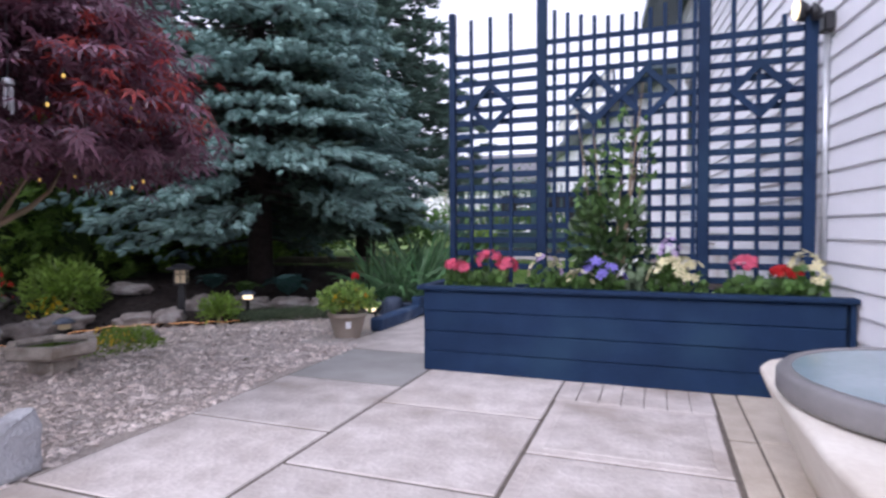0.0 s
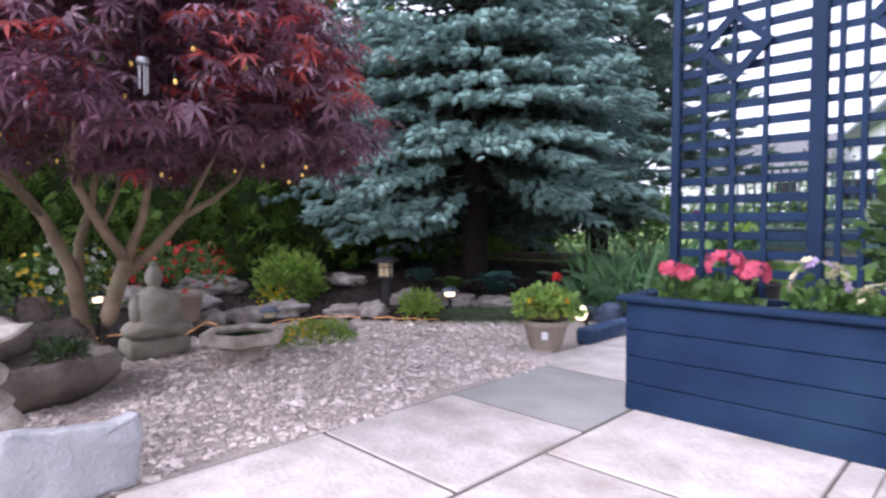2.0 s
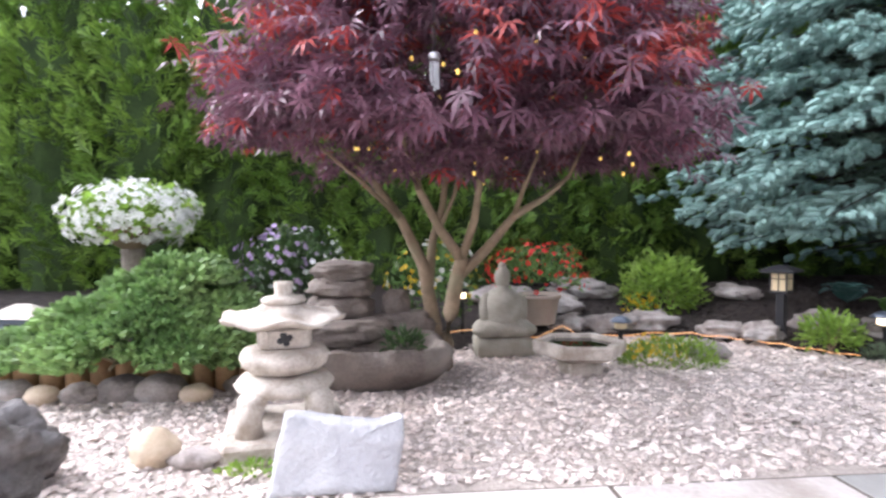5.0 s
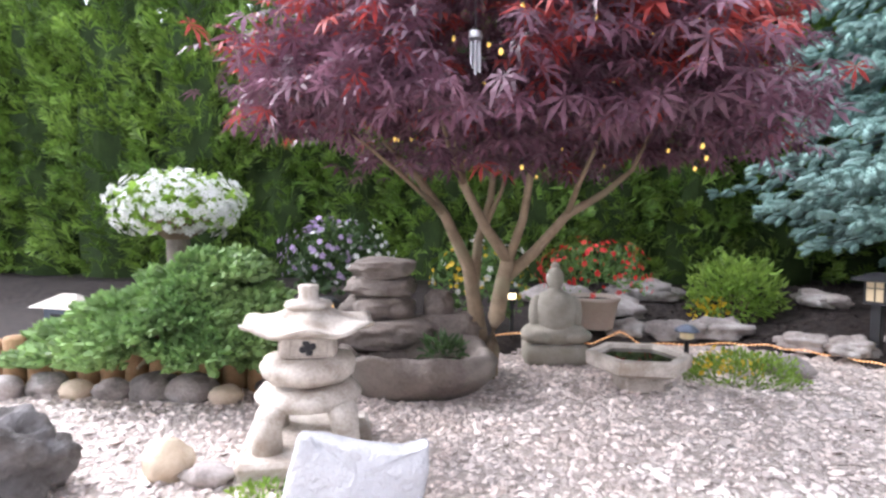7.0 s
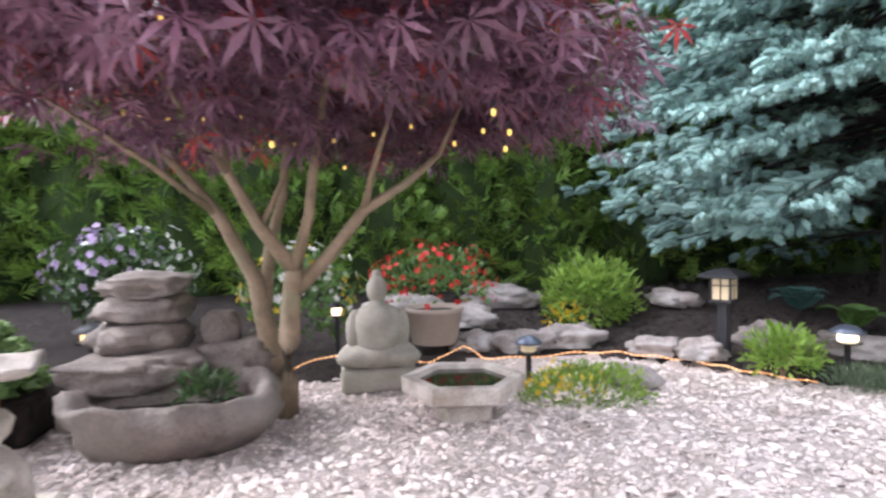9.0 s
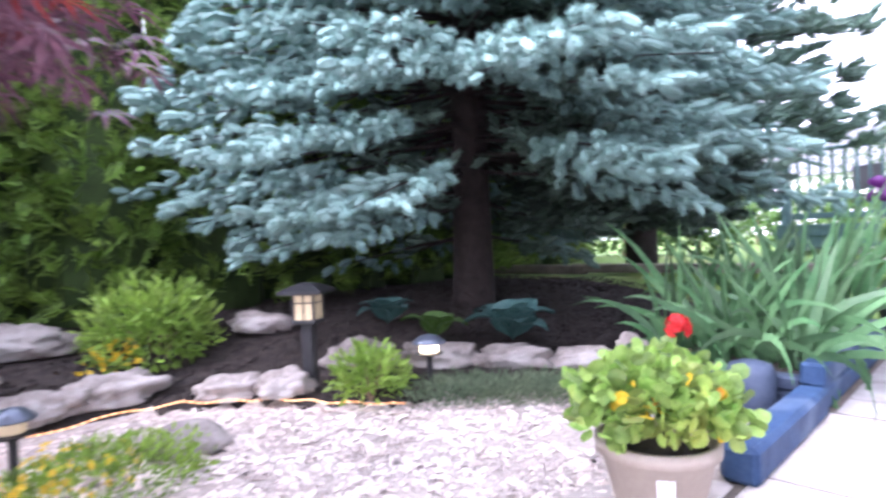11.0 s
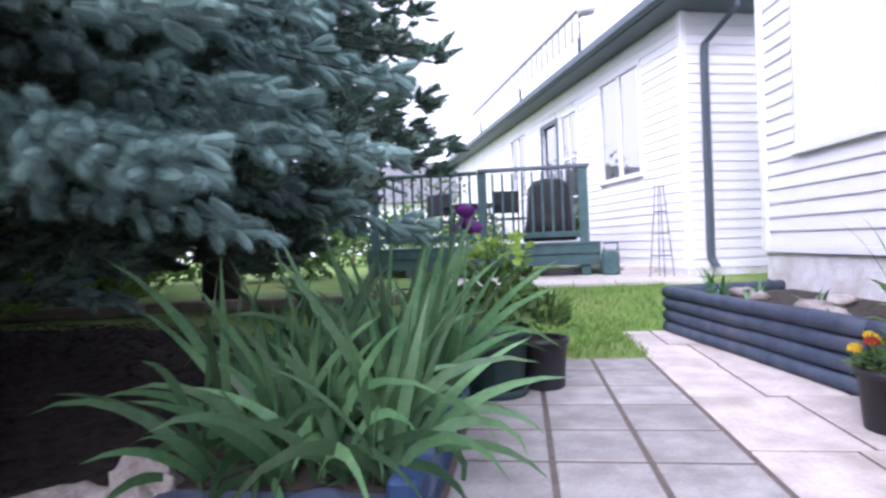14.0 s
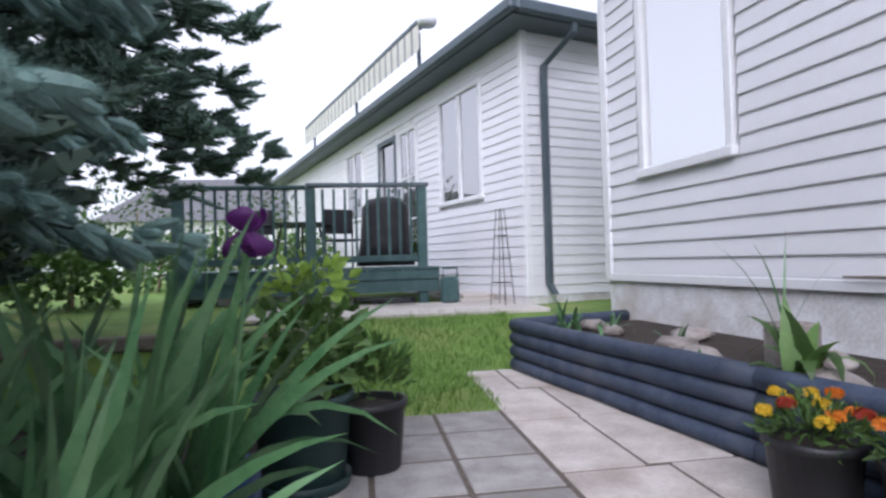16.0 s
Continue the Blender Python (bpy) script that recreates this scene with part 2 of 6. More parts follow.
M_WHITE = petal("white petals", (0.82, 0.82, 0.80), 0.1)
M_PINK = petal("pink petals", (0.75, 0.13, 0.22))
M_RED = petal("red petals", (0.62, 0.02, 0.02))
M_MAUVE = petal("mauve petals", (0.52, 0.38, 0.62))
M_VIOLET = petal("violet petals", (0.24, 0.20, 0.62))
M_YELLOW = petal("yellow petals", (0.80, 0.55, 0.03))
M_ORANGE = petal("orange petals", (0.80, 0.26, 0.02))
M_RUST = petal("rust petals", (0.38, 0.04, 0.015))
M_CREAMP = petal("cream petals", (0.76, 0.70, 0.42))
M_PURPLE = petal("dark purple petals", (0.10, 0.015, 0.13))
M_GLASS = glass("window glass", (0.8, 0.84, 0.86), 24.0)
M_FARGLASS = glass("far window glass", (0.75, 0.84, 0.88), 8.0)
# pale blue-grey base colour imitates the sky mirrored in the table top
M_TOPGLASS = material("sky-pale table glass", (0.20, 0.28, 0.31), (0.30, 0.38, 0.41), 0.12, 3, 40, 0.02, spec=0.9)
M_BULB = glow("warm bulb", (1.0, 0.64, 0.14), 0.2)
M_LENS = glow("lamp lens", (1.0, 0.80, 0.45), 0.9)
M_ROPE = glow("rope light", (1.0, 0.60, 0.30), 0.42)
M_ROPETUBE = glow("rope light tube", (1.0, 0.42, 0.13), 0.05)
M_AMBER = glow("amber lamp glow", (1.0, 0.60, 0.22), 0.4)
M_PANE = glow("cream lantern pane", (0.55, 0.44, 0.27), 0.05)


# ---- mesh building ----
def ico(sub):
    bm = bmesh.new()
    bmesh.ops.create_icosphere(bm, subdivisions=sub, radius=1)
    v = np.array([q.co[:] for q in bm.verts])
    f = [tuple(q.index for q in p.verts) for p in bm.faces]
    bm.free()
    return v, f


ICO = {k: ico(k) for k in (1, 2, 3, 4, 5)}
R = np.random.default_rng(7)


class Build:
    """Collects vertices and faces of one mesh."""

    def __init__(self):
        self.v, self.f, self.n = [], [], 0

    def add(self, v, f):
        v = np.asarray(v, float).reshape(-1, 3)
        self.v.append(v)
        k = self.n
        self.f.extend(tuple(i + k for i in p) for p in f)
        self.n += len(v)
        return self

    def box(self, x0, x1, y0, y1, z0, z1, e=0.0):
        lo, hi = (x0, y0, z0), (x1, y1, z1)
        if e <= 0:
            v = [((x0, x1)[i & 1], (y0, y1)[i >> 1 & 1], (z0, z1)[i >> 2]) for i in range(8)]
            return self.add(v, [(0, 2, 3, 1), (4, 5, 7, 6), (0, 1, 5, 4), (2, 6, 7, 3), (0, 4, 6, 2), (1, 3, 7, 5)])
        v, at = [], {}
        for i in range(8):
            s = (i & 1, i >> 1 & 1, i >> 2)
            for a in range(3):
                p = [(hi[k] if s[k] else lo[k]) if k == a else (hi[k] - e if s[k] else lo[k] + e) for k in range(3)]
                at[i, a] = len(v)
                v.append(p)
        f = []
        for a in range(3):
            b, c = (a + 1) % 3, (a + 2) % 3
            for s in (0, 1):
                q = [s << a | i << b | j << c for i, j in ((0, 0), (1, 0), (1, 1), (0, 1))]
                q = [at[k, a] for k in q]
                f.append(tuple(q if s else q[::-1]))
        for a in range(3):
            b, c = (a + 1) % 3, (a + 2) % 3
            for i in (0, 1):
                for j in (0, 1):
                    p, q = i << b | j << c, 1 << a | i << b | j << c
                    g = (at[p, b], at[q, b], at[q, c], at[p, c])
                    f.append(g if (i ^ j) else g[::-1])
        for i in range(8):
            g = (at[i, 0], at[i, 1], at[i, 2])
            f.append(g if bin(i).count("1") % 2 else g[::-1])
        return self.add(v, f)

    def loft(self, rings, cap=True):
        n = len(rings[0])
        v = np.concatenate([np.asarray(r, float) for r in rings])
        f = [(k * n + i, k * n + (i + 1) % n, (k + 1) * n + (i + 1) % n, (k + 1) * n + i) for k in range(len(rings) - 1) for i in range(n)]
        if cap:
            f += [tuple(range(n))[::-1], tuple(range((len(rings) - 1) * n, len(rings) * n))]
        return self.add(v, f)

    def lathe(self, prof, n=24, at=(0, 0, 0), wave=0.0, waves=6, turn=0.0, lift=0.0):
        a = np.arange(n) / n * 2 * np.pi + turn
        rings = [np.stack([at[0] + r * (1 + wave * np.cos(waves * a)) * np.cos(a), at[1] + r * (1 + wave * np.cos(waves * a)) * np.sin(a), at[2] + z + lift * r * r * np.cos(waves * a)], 1) for r, z in prof]
        return self.loft(rings)

    def tube(self, pts, rad, n=8):
        pts = [Vector(p) for p in pts]
        rad = [rad] * len(pts) if np.isscalar(rad) else rad
        rings, up = [], Vector((0.31, 0.17, 0.93))
        for i, p in enumerate(pts):
            d = (pts[min(i + 1, len(pts) - 1)] - pts[max(i - 1, 0)]).normalized()
            s = d.cross(up)
            s = (s if s.length > 0.1 else d.cross(Vector((1, 0, 0)))).normalized()
            w = s.cross(d)
            rings.append([p + (s * math.cos(k / n * 2 * math.pi) + w * math.sin(k / n * 2 * math.pi)) * rad[i] for k in range(n)])
        return self.loft(rings)

    def rock(self, at, size, sub=3, rough=0.25, seed=0, flat=0.0, freq=1.3):
        v, f = ICO[sub]
        out = []
        for p in v:
            q = Vector(p)
            k = 1 + rough * noise.noise(q * freq + Vector((seed * 3.1, seed, 0))) + rough * 0.45 * noise.noise(q * freq * 2.7 + Vector((seed, 5, seed))) + rough * 0.2 * noise.noise(q * freq * 6 + Vector((1, seed, 2)))
            z = q.z * k
            if flat and z < -flat:
                z = -flat
            out.append((at[0] + q.x * k * size[0], at[1] + q.y * k * size[1], at[2] + z * size[2]))
        return self.add(out, f)

    def crag(self, at, size, seed=0, boxy=0.75, sub=4, strata=5.0):
        """A blocky rock cut by level seams."""
        v, f = ICO[sub]
        out = []
        for p in v:
            q = Vector(p)
            o = Vector((seed * 2.7, seed, 0))
            seam = abs(noise.noise(Vector((q.x * 0.9, q.y * 0.9, q.z * strata)) + o))
            k = 1 + 0.22 * noise.noise(q * 1.4 + o) + 0.10 * noise.noise(q * 3.4 + o) + 0.04 * noise.noise(q * 8 + o) - 0.13 * max(0.0, 1 - seam * 9)
            out.append([at[i] + math.copysign(abs(p[i]) ** boxy, p[i]) * k * size[i] for i in range(3)])
        return self.add(out, f)

    def scatter(self, tv, tf, pos, along, size, r=R, spin=True):
        """Copies of a template whose z axis is laid along the given ways, joined into this mesh."""
        tv, pos, along = np.asarray(tv, float), np.asarray(pos, float), np.asarray(along, float)
        n = len(pos)
        size = np.broadcast_to(np.asarray(size, float).reshape(-1, 1) if np.ndim(size) < 2 else size, (n, 1 if np.ndim(size) < 2 else 3))
        z = along / np.maximum(np.linalg.norm(along, axis=1, keepdims=True), 1e-6)
        h = r.normal(size=(n, 3)) if spin else np.broadcast_to(np.array([0.01, 0.02, 1.0]), (n, 3))
        x = np.cross(h, z)
        x /= np.maximum(np.linalg.norm(x, axis=1, keepdims=True), 1e-6)
        y = np.cross(z, x)
        t = tv[None] * size[:, None, :]
        v = pos[:, None] + t[..., :1] * x[:, None] + t[..., 1:2] * y[:, None] + t[..., 2:] * z[:, None]
        k = len(tv)
        for i in range(n):
            o = self.n + i * k
            self.f.extend(tuple(j + o for j in p) for p in tf)
        self.v.append(v.reshape(-1, 3))
        self.n += n * k
        return self

    def mesh(self, name, mats, smooth=False, index=None):
        me = bpy.data.meshes.new(name)
        me.from_pydata(np.concatenate(self.v).tolist(), [], self.f)
        for m in mats if isinstance(mats, (list, tuple)) else [mats]:
            me.materials.append(m)
        if smooth:
            me.polygons.foreach_set("use_smooth", np.ones(len(me.polygons), bool))
        if index is not None:
            me.polygons.foreach_set("material_index", np.asarray(index, np.int32))
        me.update()
        return me


def part(name, b, mat, parent=None, label="", smooth=False, kind=""):
    ob = new(name, b.mesh(name, mat, smooth) if isinstance(b, Build) else b)
    ob.parent = parent
    return tagged(ob, label, kind=kind)


def thing(name, label, category, x=0, y=0, z=0, rz=0.0, group="", kind=""):
    ob = new(name)
    ob.empty_display_size = 0.1
    ob.matrix_world = pose(x, y, z, 0, 0, rz)
    return tagged(ob, label, category, group, kind)


def solid(name, b, mat, label, category, group="", kind="", smooth=False):
    return tagged(new(name, b.mesh(name, mat, smooth)), label, category, group, kind)


def leaf_template(w=0.35, fold=0.1, droop=0.15):
    v = [(0, 0, 0), (-w * 0.8, fold, 0.33), (-w * 0.7, fold - droop * 0.4, 0.68), (0, -droop, 1), (w * 0.7, fold - droop * 0.4, 0.68), (w * 0.8, fold, 0.33), (0, 0, 0.5)]
    return v, [(0, 6, 2, 1), (6, 3, 2), (0, 5, 4, 6), (6, 4, 3)]


def maple_template():
    v, f = [(0, 0, 0)], []
    for a, s in ((-125, 0.5), (-82, 0.75), (-40, 0.95), (0, 1.05), (40, 0.95), (82, 0.75), (125, 0.5)):
        a = radians(a)
        k = len(v)
        for da, q, dr in ((-0.2, 0.5, 0.02), (0, 1, -0.22), (0.2, 0.5, 0.02)):
            v.append((math.sin(a + da) * q * s, dr * s, math.cos(a + da) * q * s))
        f.append((0, k + 2, k + 1, k))
    return v, f


def shoot_template(n=40, r=0.30, wide=0.05, core=1.0):
    v, f = [], []
    g = np.random.default_rng(3)
    for i in range(n):
        z0, a = 0.05 + 0.92 * i / n, i * 2.4
        l, w = r * (1.0 - 0.35 * (z0 > 0.85)) * g.uniform(0.8, 1.15), wide
        c, s = math.cos(a), math.sin(a)
        t = z0 + 0.22 + 0.1 * (z0 > 0.8)
        k = len(v)
        v += [(-s * w, c * w, z0), (s * w, -c * w, z0 + 0.02), (c * l, s * l, t)]
        f.append((k, k + 1, k + 2))
    k = len(v)
    for z0, q in ((0, 0.05), (0.5, 0.15), (0.92, 0.09)):
        v += [(q * core * math.cos(a), q * core * math.sin(a), z0) for a in (0, 1.57, 3.14, 4.71)]
    f += [(k + j * 4 + i, k + j * 4 + (i + 1) % 4, k + j * 4 + 4 + (i + 1) % 4, k + j * 4 + 4 + i) for j in (0, 1) for i in range(4)]
    return v, f


def tuft_template(n, sides, rings, reach=0.30, wide=0.03):
    """A stubby bottle-brush spruce shoot: a rounded body under a coat of forward-pointing needles."""
    v, f = [], []
    g = np.random.default_rng(5)
    for z0, q in rings:
        v += [(q * math.cos(i / sides * 6.283), q * math.sin(i / sides * 6.283), z0) for i in range(sides)]
    for j in range(len(rings) - 1):
        f += [(j * sides + i, j * sides + (i + 1) % sides, j * sides + sides + (i + 1) % sides, j * sides + sides + i) for i in range(sides)]
    for i in range(n):
        z0, a = 1.0 - 0.95 * (i / n) ** 1.2, i * 2.4
        l = reach * min(1.0, 0.35 + 1.6 * (1.05 - z0)) * g.uniform(0.8, 1.15)
        c, s, k = math.cos(a), math.sin(a), len(v)
        v += [(-s * wide + c * 0.06, c * wide + s * 0.06, z0 - 0.04), (s * wide + c * 0.06, -c * wide + s * 0.06, z0 - 0.04), (c * l, s * l, z0 + 0.14)]
        f.append((k, k + 1, k + 2))
    return v, f


def spray_template():
    """A flat fan of scale-leaved twigs."""
    v, f = [], []
    for z0, a, l in ((0, 0, 1.0), (0.12, 0.75, 0.6), (0.12, -0.75, 0.6), (0.4, 0.65, 0.48), (0.4, -0.65, 0.48), (0.62, 0.55, 0.32), (0.62, -0.55, 0.32)):
        d, w = (math.sin(a), math.cos(a)), 0.085
        k = len(v)
        v += [(-d[1] * w * 0.5, 0, z0 + d[0] * w * 0.5), (d[0] * l * 0.6 - d[1] * w, -0.02, z0 + d[1] * l * 0.6), (d[0] * l, -0.10 * l, z0 + d[1] * l), (d[0] * l * 0.6 + d[1] * w, 0.02, z0 + d[1] * l * 0.6)]
        f.append((k, k + 3, k + 2, k + 1))
    return v, f


def flower_template(n=5, cup=0.25):
    v, f = [(0, 0, 0)], []
    for i in range(n):
        a = i / n * 2 * math.pi
        k = len(v)
        for da, q, h in ((-0.5, 0.75, cup), (0, 1, cup * 0.8), (0.5, 0.75, cup)):
            v.append((math.cos(a + da) * q, math.sin(a + da) * q, h))
        f.append((0, k, k + 1, k + 2))
    return v, f


LEAF, MAPLE, SHOOT, SPRAY, FLOWER = leaf_template(), maple_template(), shoot_template(), spray_template(), flower_template()
ROUND = leaf_template(0.55, 0.12, 0.1)
DISC = ([(0, 0, 0.5)] + [(0.5 * (1 + 0.08 * math.cos(5 * a)) * math.sin(a), 0.10 + 0.05 * math.cos(3 * a), 0.5 - 0.5 * math.cos(a)) for a in np.arange(9) / 9 * 6.283], [(0, i + 1, (i + 1) % 9 + 1) for i in range(9)])


def dome(n, at, size, lo=-0.2, jitter=0.12, r=R, inner=0.0):
    """Points over a lumpy dome, with their outward ways."""
    d = r.normal(size=(n * 3, 3))
    d /= np.linalg.norm(d, axis=1, keepdims=True)
    d = d[d[:, 2] > lo][:n]
    k = 1 - jitter * r.random((len(d), 1)) - inner * (r.random((len(d), 1)) ** 3)
    lump = 1 + 0.12 * np.sin(5 * d[:, :1] + 3 * d[:, 1:2] + at[0] * 7) * np.cos(4 * d[:, 2:] + 5 * d[:, 1:2])
    return np.asarray(at) + d * np.asarray(size) * k * lump, d


def leafy(n, at, size, mat, leaf, tmpl=None, lo=-0.2, jitter=0.2, inner=0.6, up=0.4, name="foliage", parent=None, label="", r=R):
    p, d = dome(n, at, size, lo, jitter, r, inner)
    w = d + r.normal(size=d.shape) * 0.5
    w[:, 2] += up
    b = Build().scatter(*(tmpl or LEAF), p, w, leaf * r.uniform(0.6, 1.2, len(p)), r)
    return part(name, b, mat, parent, label)


def blossoms(n, at, size, mat, s, lo=0.0, name="blossom", parent=None, label="", tmpl=None, r=R, jitter=0.08):
    p, d = dome(n, at, size, lo, jitter, r)
    w = d + r.normal(size=d.shape) * 0.25
    return part(name, Build().scatter(*(tmpl or FLOWER), p, w, s * r.uniform(0.75, 1.2, len(p)), r), mat, parent, label)


# ---- ground ----
def smooth01(a, b, x):
    t = min(max((x - a) / (b - a), 0.0), 1.0)
    return t * t * (3 - 2 * t)


BED = [(-4.75, 3.2), (-4.80, 4.0), (-4.55, 4.40), (-4.15, 4.70), (-3.75, 5.15), (-3.30, 5.80)]  # where gravel meets mulch


def bed_line(y):
    if y < BED[0][1]:
        return BED[0][0] + 0.55 * smooth01(3.2, 1.2, y)
    for (xa, ya), (xb, yb) in zip(BED, BED[1:]):
        if y <= yb:
            return xa + (xb - xa) * (y - ya) / (yb - ya)
    return -3.2 + (y - 5.80) * 0.05


def height(x, y):
    lawn = 0.30 * smooth01(9.7, 12.4, y)
    d = bed_line(y) - x
    mulch = (0.06 * smooth01(-0.05, 0.15, d) + 0.26 * smooth01(0.1, 2.0, d)) if d > -0.05 else 0.0
    rim = 0.35 * smooth01(8.5, 9.5, y) * smooth01(-2.6, -3.4, x)
    h = max(lawn, mulch, rim)
    if d > 0 and y < 9:
        h += 0.02 * noise.noise(Vector((x * 2, y * 2, 0)))
    return h


def ground_kind(x, y):
    if y > 9.0 and x < -2.6 or y > 9.9 or x < -7.6 or x > 1.5 or y < -6:
        return 2
    if y > 8.5 and x < -1.93 or y > 8.65 and x < -1.12:
        return 2
    if x < bed_line(y) and y < 9.2:
        return 1
    if x > -2.19 and y > -4:
        return 3
    if x > -2.45 and y > 4.9:
        return 3
    if x < -2.3 and x > -3.3 and y > 5.95:
        return 1
    return 0


gx = np.concatenate([[-400, -150, -60, -30, -18, -12, -9], np.arange(-8, 2.6, 0.1), [4, 8, 14, 25, 60, 150, 400]])
gy = np.concatenate([[-400, -150, -60, -25, -12, -8], np.arange(-6, 15.0, 0.1), [17, 20, 26, 40, 70, 150, 400]])
gv = [(x, y, height(x, y)) for y in gy for x in gx]
nx = len(gx)
gf = [(j * nx + i, j * nx + i + 1, (j + 1) * nx + i + 1, (j + 1) * nx + i) for j in range(len(gy) - 1) for i in range(nx - 1)]
gi = [ground_kind((gx[i] + gx[i + 1]) / 2, (gy[j] + gy[j + 1]) / 2) for j in range(len(gy) - 1) for i in range(nx - 1)]
ground = new("ground", Build().add(gv, gf).mesh("ground", [M_GRAVEL, M_MULCH, M_GRASS, M_JOINT], True, gi))
tagged(ground, "garden ground of gravel, dark mulch and lawn", "ground", kind="structure")

# loose pebbles over the gravel
pr = np.random.default_rng(11)
pts = []
for x, y in zip(pr.uniform(-5.0, -1.9, 80000), pr.uniform(-1.5, 5.9, 80000)):
    d = x - bed_line(y)
    edge = -2.22 + 0.05 * math.sin(y * 5) if y < 4.45 else -2.5
    if y > 4.9 and x > -2.75 or d < 0.0 or x > edge or (y > 5.0 and x > -3.1):
        continue
    near = 1.0 if x > -4.2 else 0.75
    if pr.random() < near:
        pts.append((x, y, height(x, y)))
pts = np.array(pts[:30000])
tv, tf = ICO[1]
sz = pr.gamma(5.0, 0.0022, len(pts))[:, None] * np.stack([pr.uniform(0.9, 1.6, len(pts)), pr.uniform(0.7, 1.1, len(pts)), pr.uniform(0.4, 0.75, len(pts))], 1)
pts[:, 2] += sz[:, 2] * 0.35
up = pr.normal(size=pts.shape) * 0.25 + (0, 0, 1)
OCT_V = np.array([(1, 0, 0), (0.3, 0.95, 0), (-0.8, 0.6, 0.1), (-0.8, -0.6, 0), (0.3, -0.95, 0.1), (0.1, 0.05, 0.95), (0, 0, -0.9), (0.55, 0.5, 0.6), (-0.55, -0.1, 0.7), (0.3, -0.55, 0.65)])
OCT_F = [(0, 1, 7), (1, 2, 8, 7), (2, 3, 8), (3, 4, 9, 8), (4, 0, 9), (0, 7, 9), (7, 8, 5), (8, 9, 5), (9, 7, 5)]
pebbles = solid("pebbles", Build().scatter(OCT_V, OCT_F, pts, up, sz, pr), M_PEBBLE, "rounded buff and white pebbles covering the gravel garden", "gravel", kind="stuff")

# grass blades on the near lawn
n = 9000
gxy = np.stack([pr.uniform(-2.6, -0.3, n), pr.uniform(8.6, 12.0, n)], 1)
gp = np.array([(x, y, height(x, y)) for x, y in gxy if ground_kind(x, y) == 2])
BL = ([(-0.05, 0, 0), (0.05, 0, 0), (0.03, 0.08, 0.6), (0, 0.25, 1)], [(0, 1, 2), (0, 2, 3)])
solid("grass", Build().scatter(*BL, gp, pr.normal(size=gp.shape) * 0.3 + (0, 0, 1), pr.uniform(0.04, 0.075, len(gp)), pr), M_BLADE, "short green and straw grass of the lawn", "grass", kind="stuff")

# mulch chips
n = 9000
mx = np.stack([pr.uniform(-6.3, -3.2, n), pr.uniform(3.2, 8.8, n)], 1)
mp = np.array([(x, y, height(x, y) + 0.005) for x, y in mx if x < bed_line(y) - 0.05])
CH = ([(-1, -0.3, 0), (1, -0.2, 0.1), (0.9, 0.3, 0), (-0.9, 0.25, 0.12), (0, 0, 0.3)], [(0, 1, 4), (1, 2, 4), (2, 3, 4), (3, 0, 4)])
solid("mulch_chips", Build().scatter(*CH, mp, pr.normal(size=mp.shape) * 0.35 + (0, 0, 1), pr.uniform(0.012, 0.035, len(mp)), pr), M_MULCH, "dark bark mulch chips over the planting bed", "mulch", kind="stuff")


# ---- house beside the walk ----
COURSE = 0.133


def siding(parent, length0, length1, z0, z1, holes, axis="y", sign=-1):
    """Lapped boards on the plane x=0 (axis y) or y=0 (axis x) of the parent, proud on the side of sign, cut at the holes (a0, a1, z0, z1)."""
    made, z = {}, z0
    while z < z1 - 0.01:
        top = min(z + COURSE, z1)
        spans = [(length0, length1)]
        for a0, a1, h0, h1 in holes:
            if h0 < top - 0.01 and h1 > z + 0.01:
                spans = [s for p, q in spans for s in ((p, min(q, a0)), (max(p, a1), q)) if s[1] - s[0] > 0.02]
        for p, q in spans:
            key = (round(p, 3), round(q, 3), round(top - z, 3))
            if key not in made:
                h = top - z
                sec = [(0.0, 0.0), (sign * 0.020, 0.0), (sign * 0.021, 0.008), (sign * 0.006, h), (0.0, h)]
                ring = lambda u: [(o, u, w) if axis == "y" else (u, o, w) for o, w in sec]
                made[key] = Build().loft([ring(p), ring(q)]).mesh("siding_board", M_SIDING)
            ob = part("siding_board", made[key], None, parent)
            ob.location.z = z
        z = top


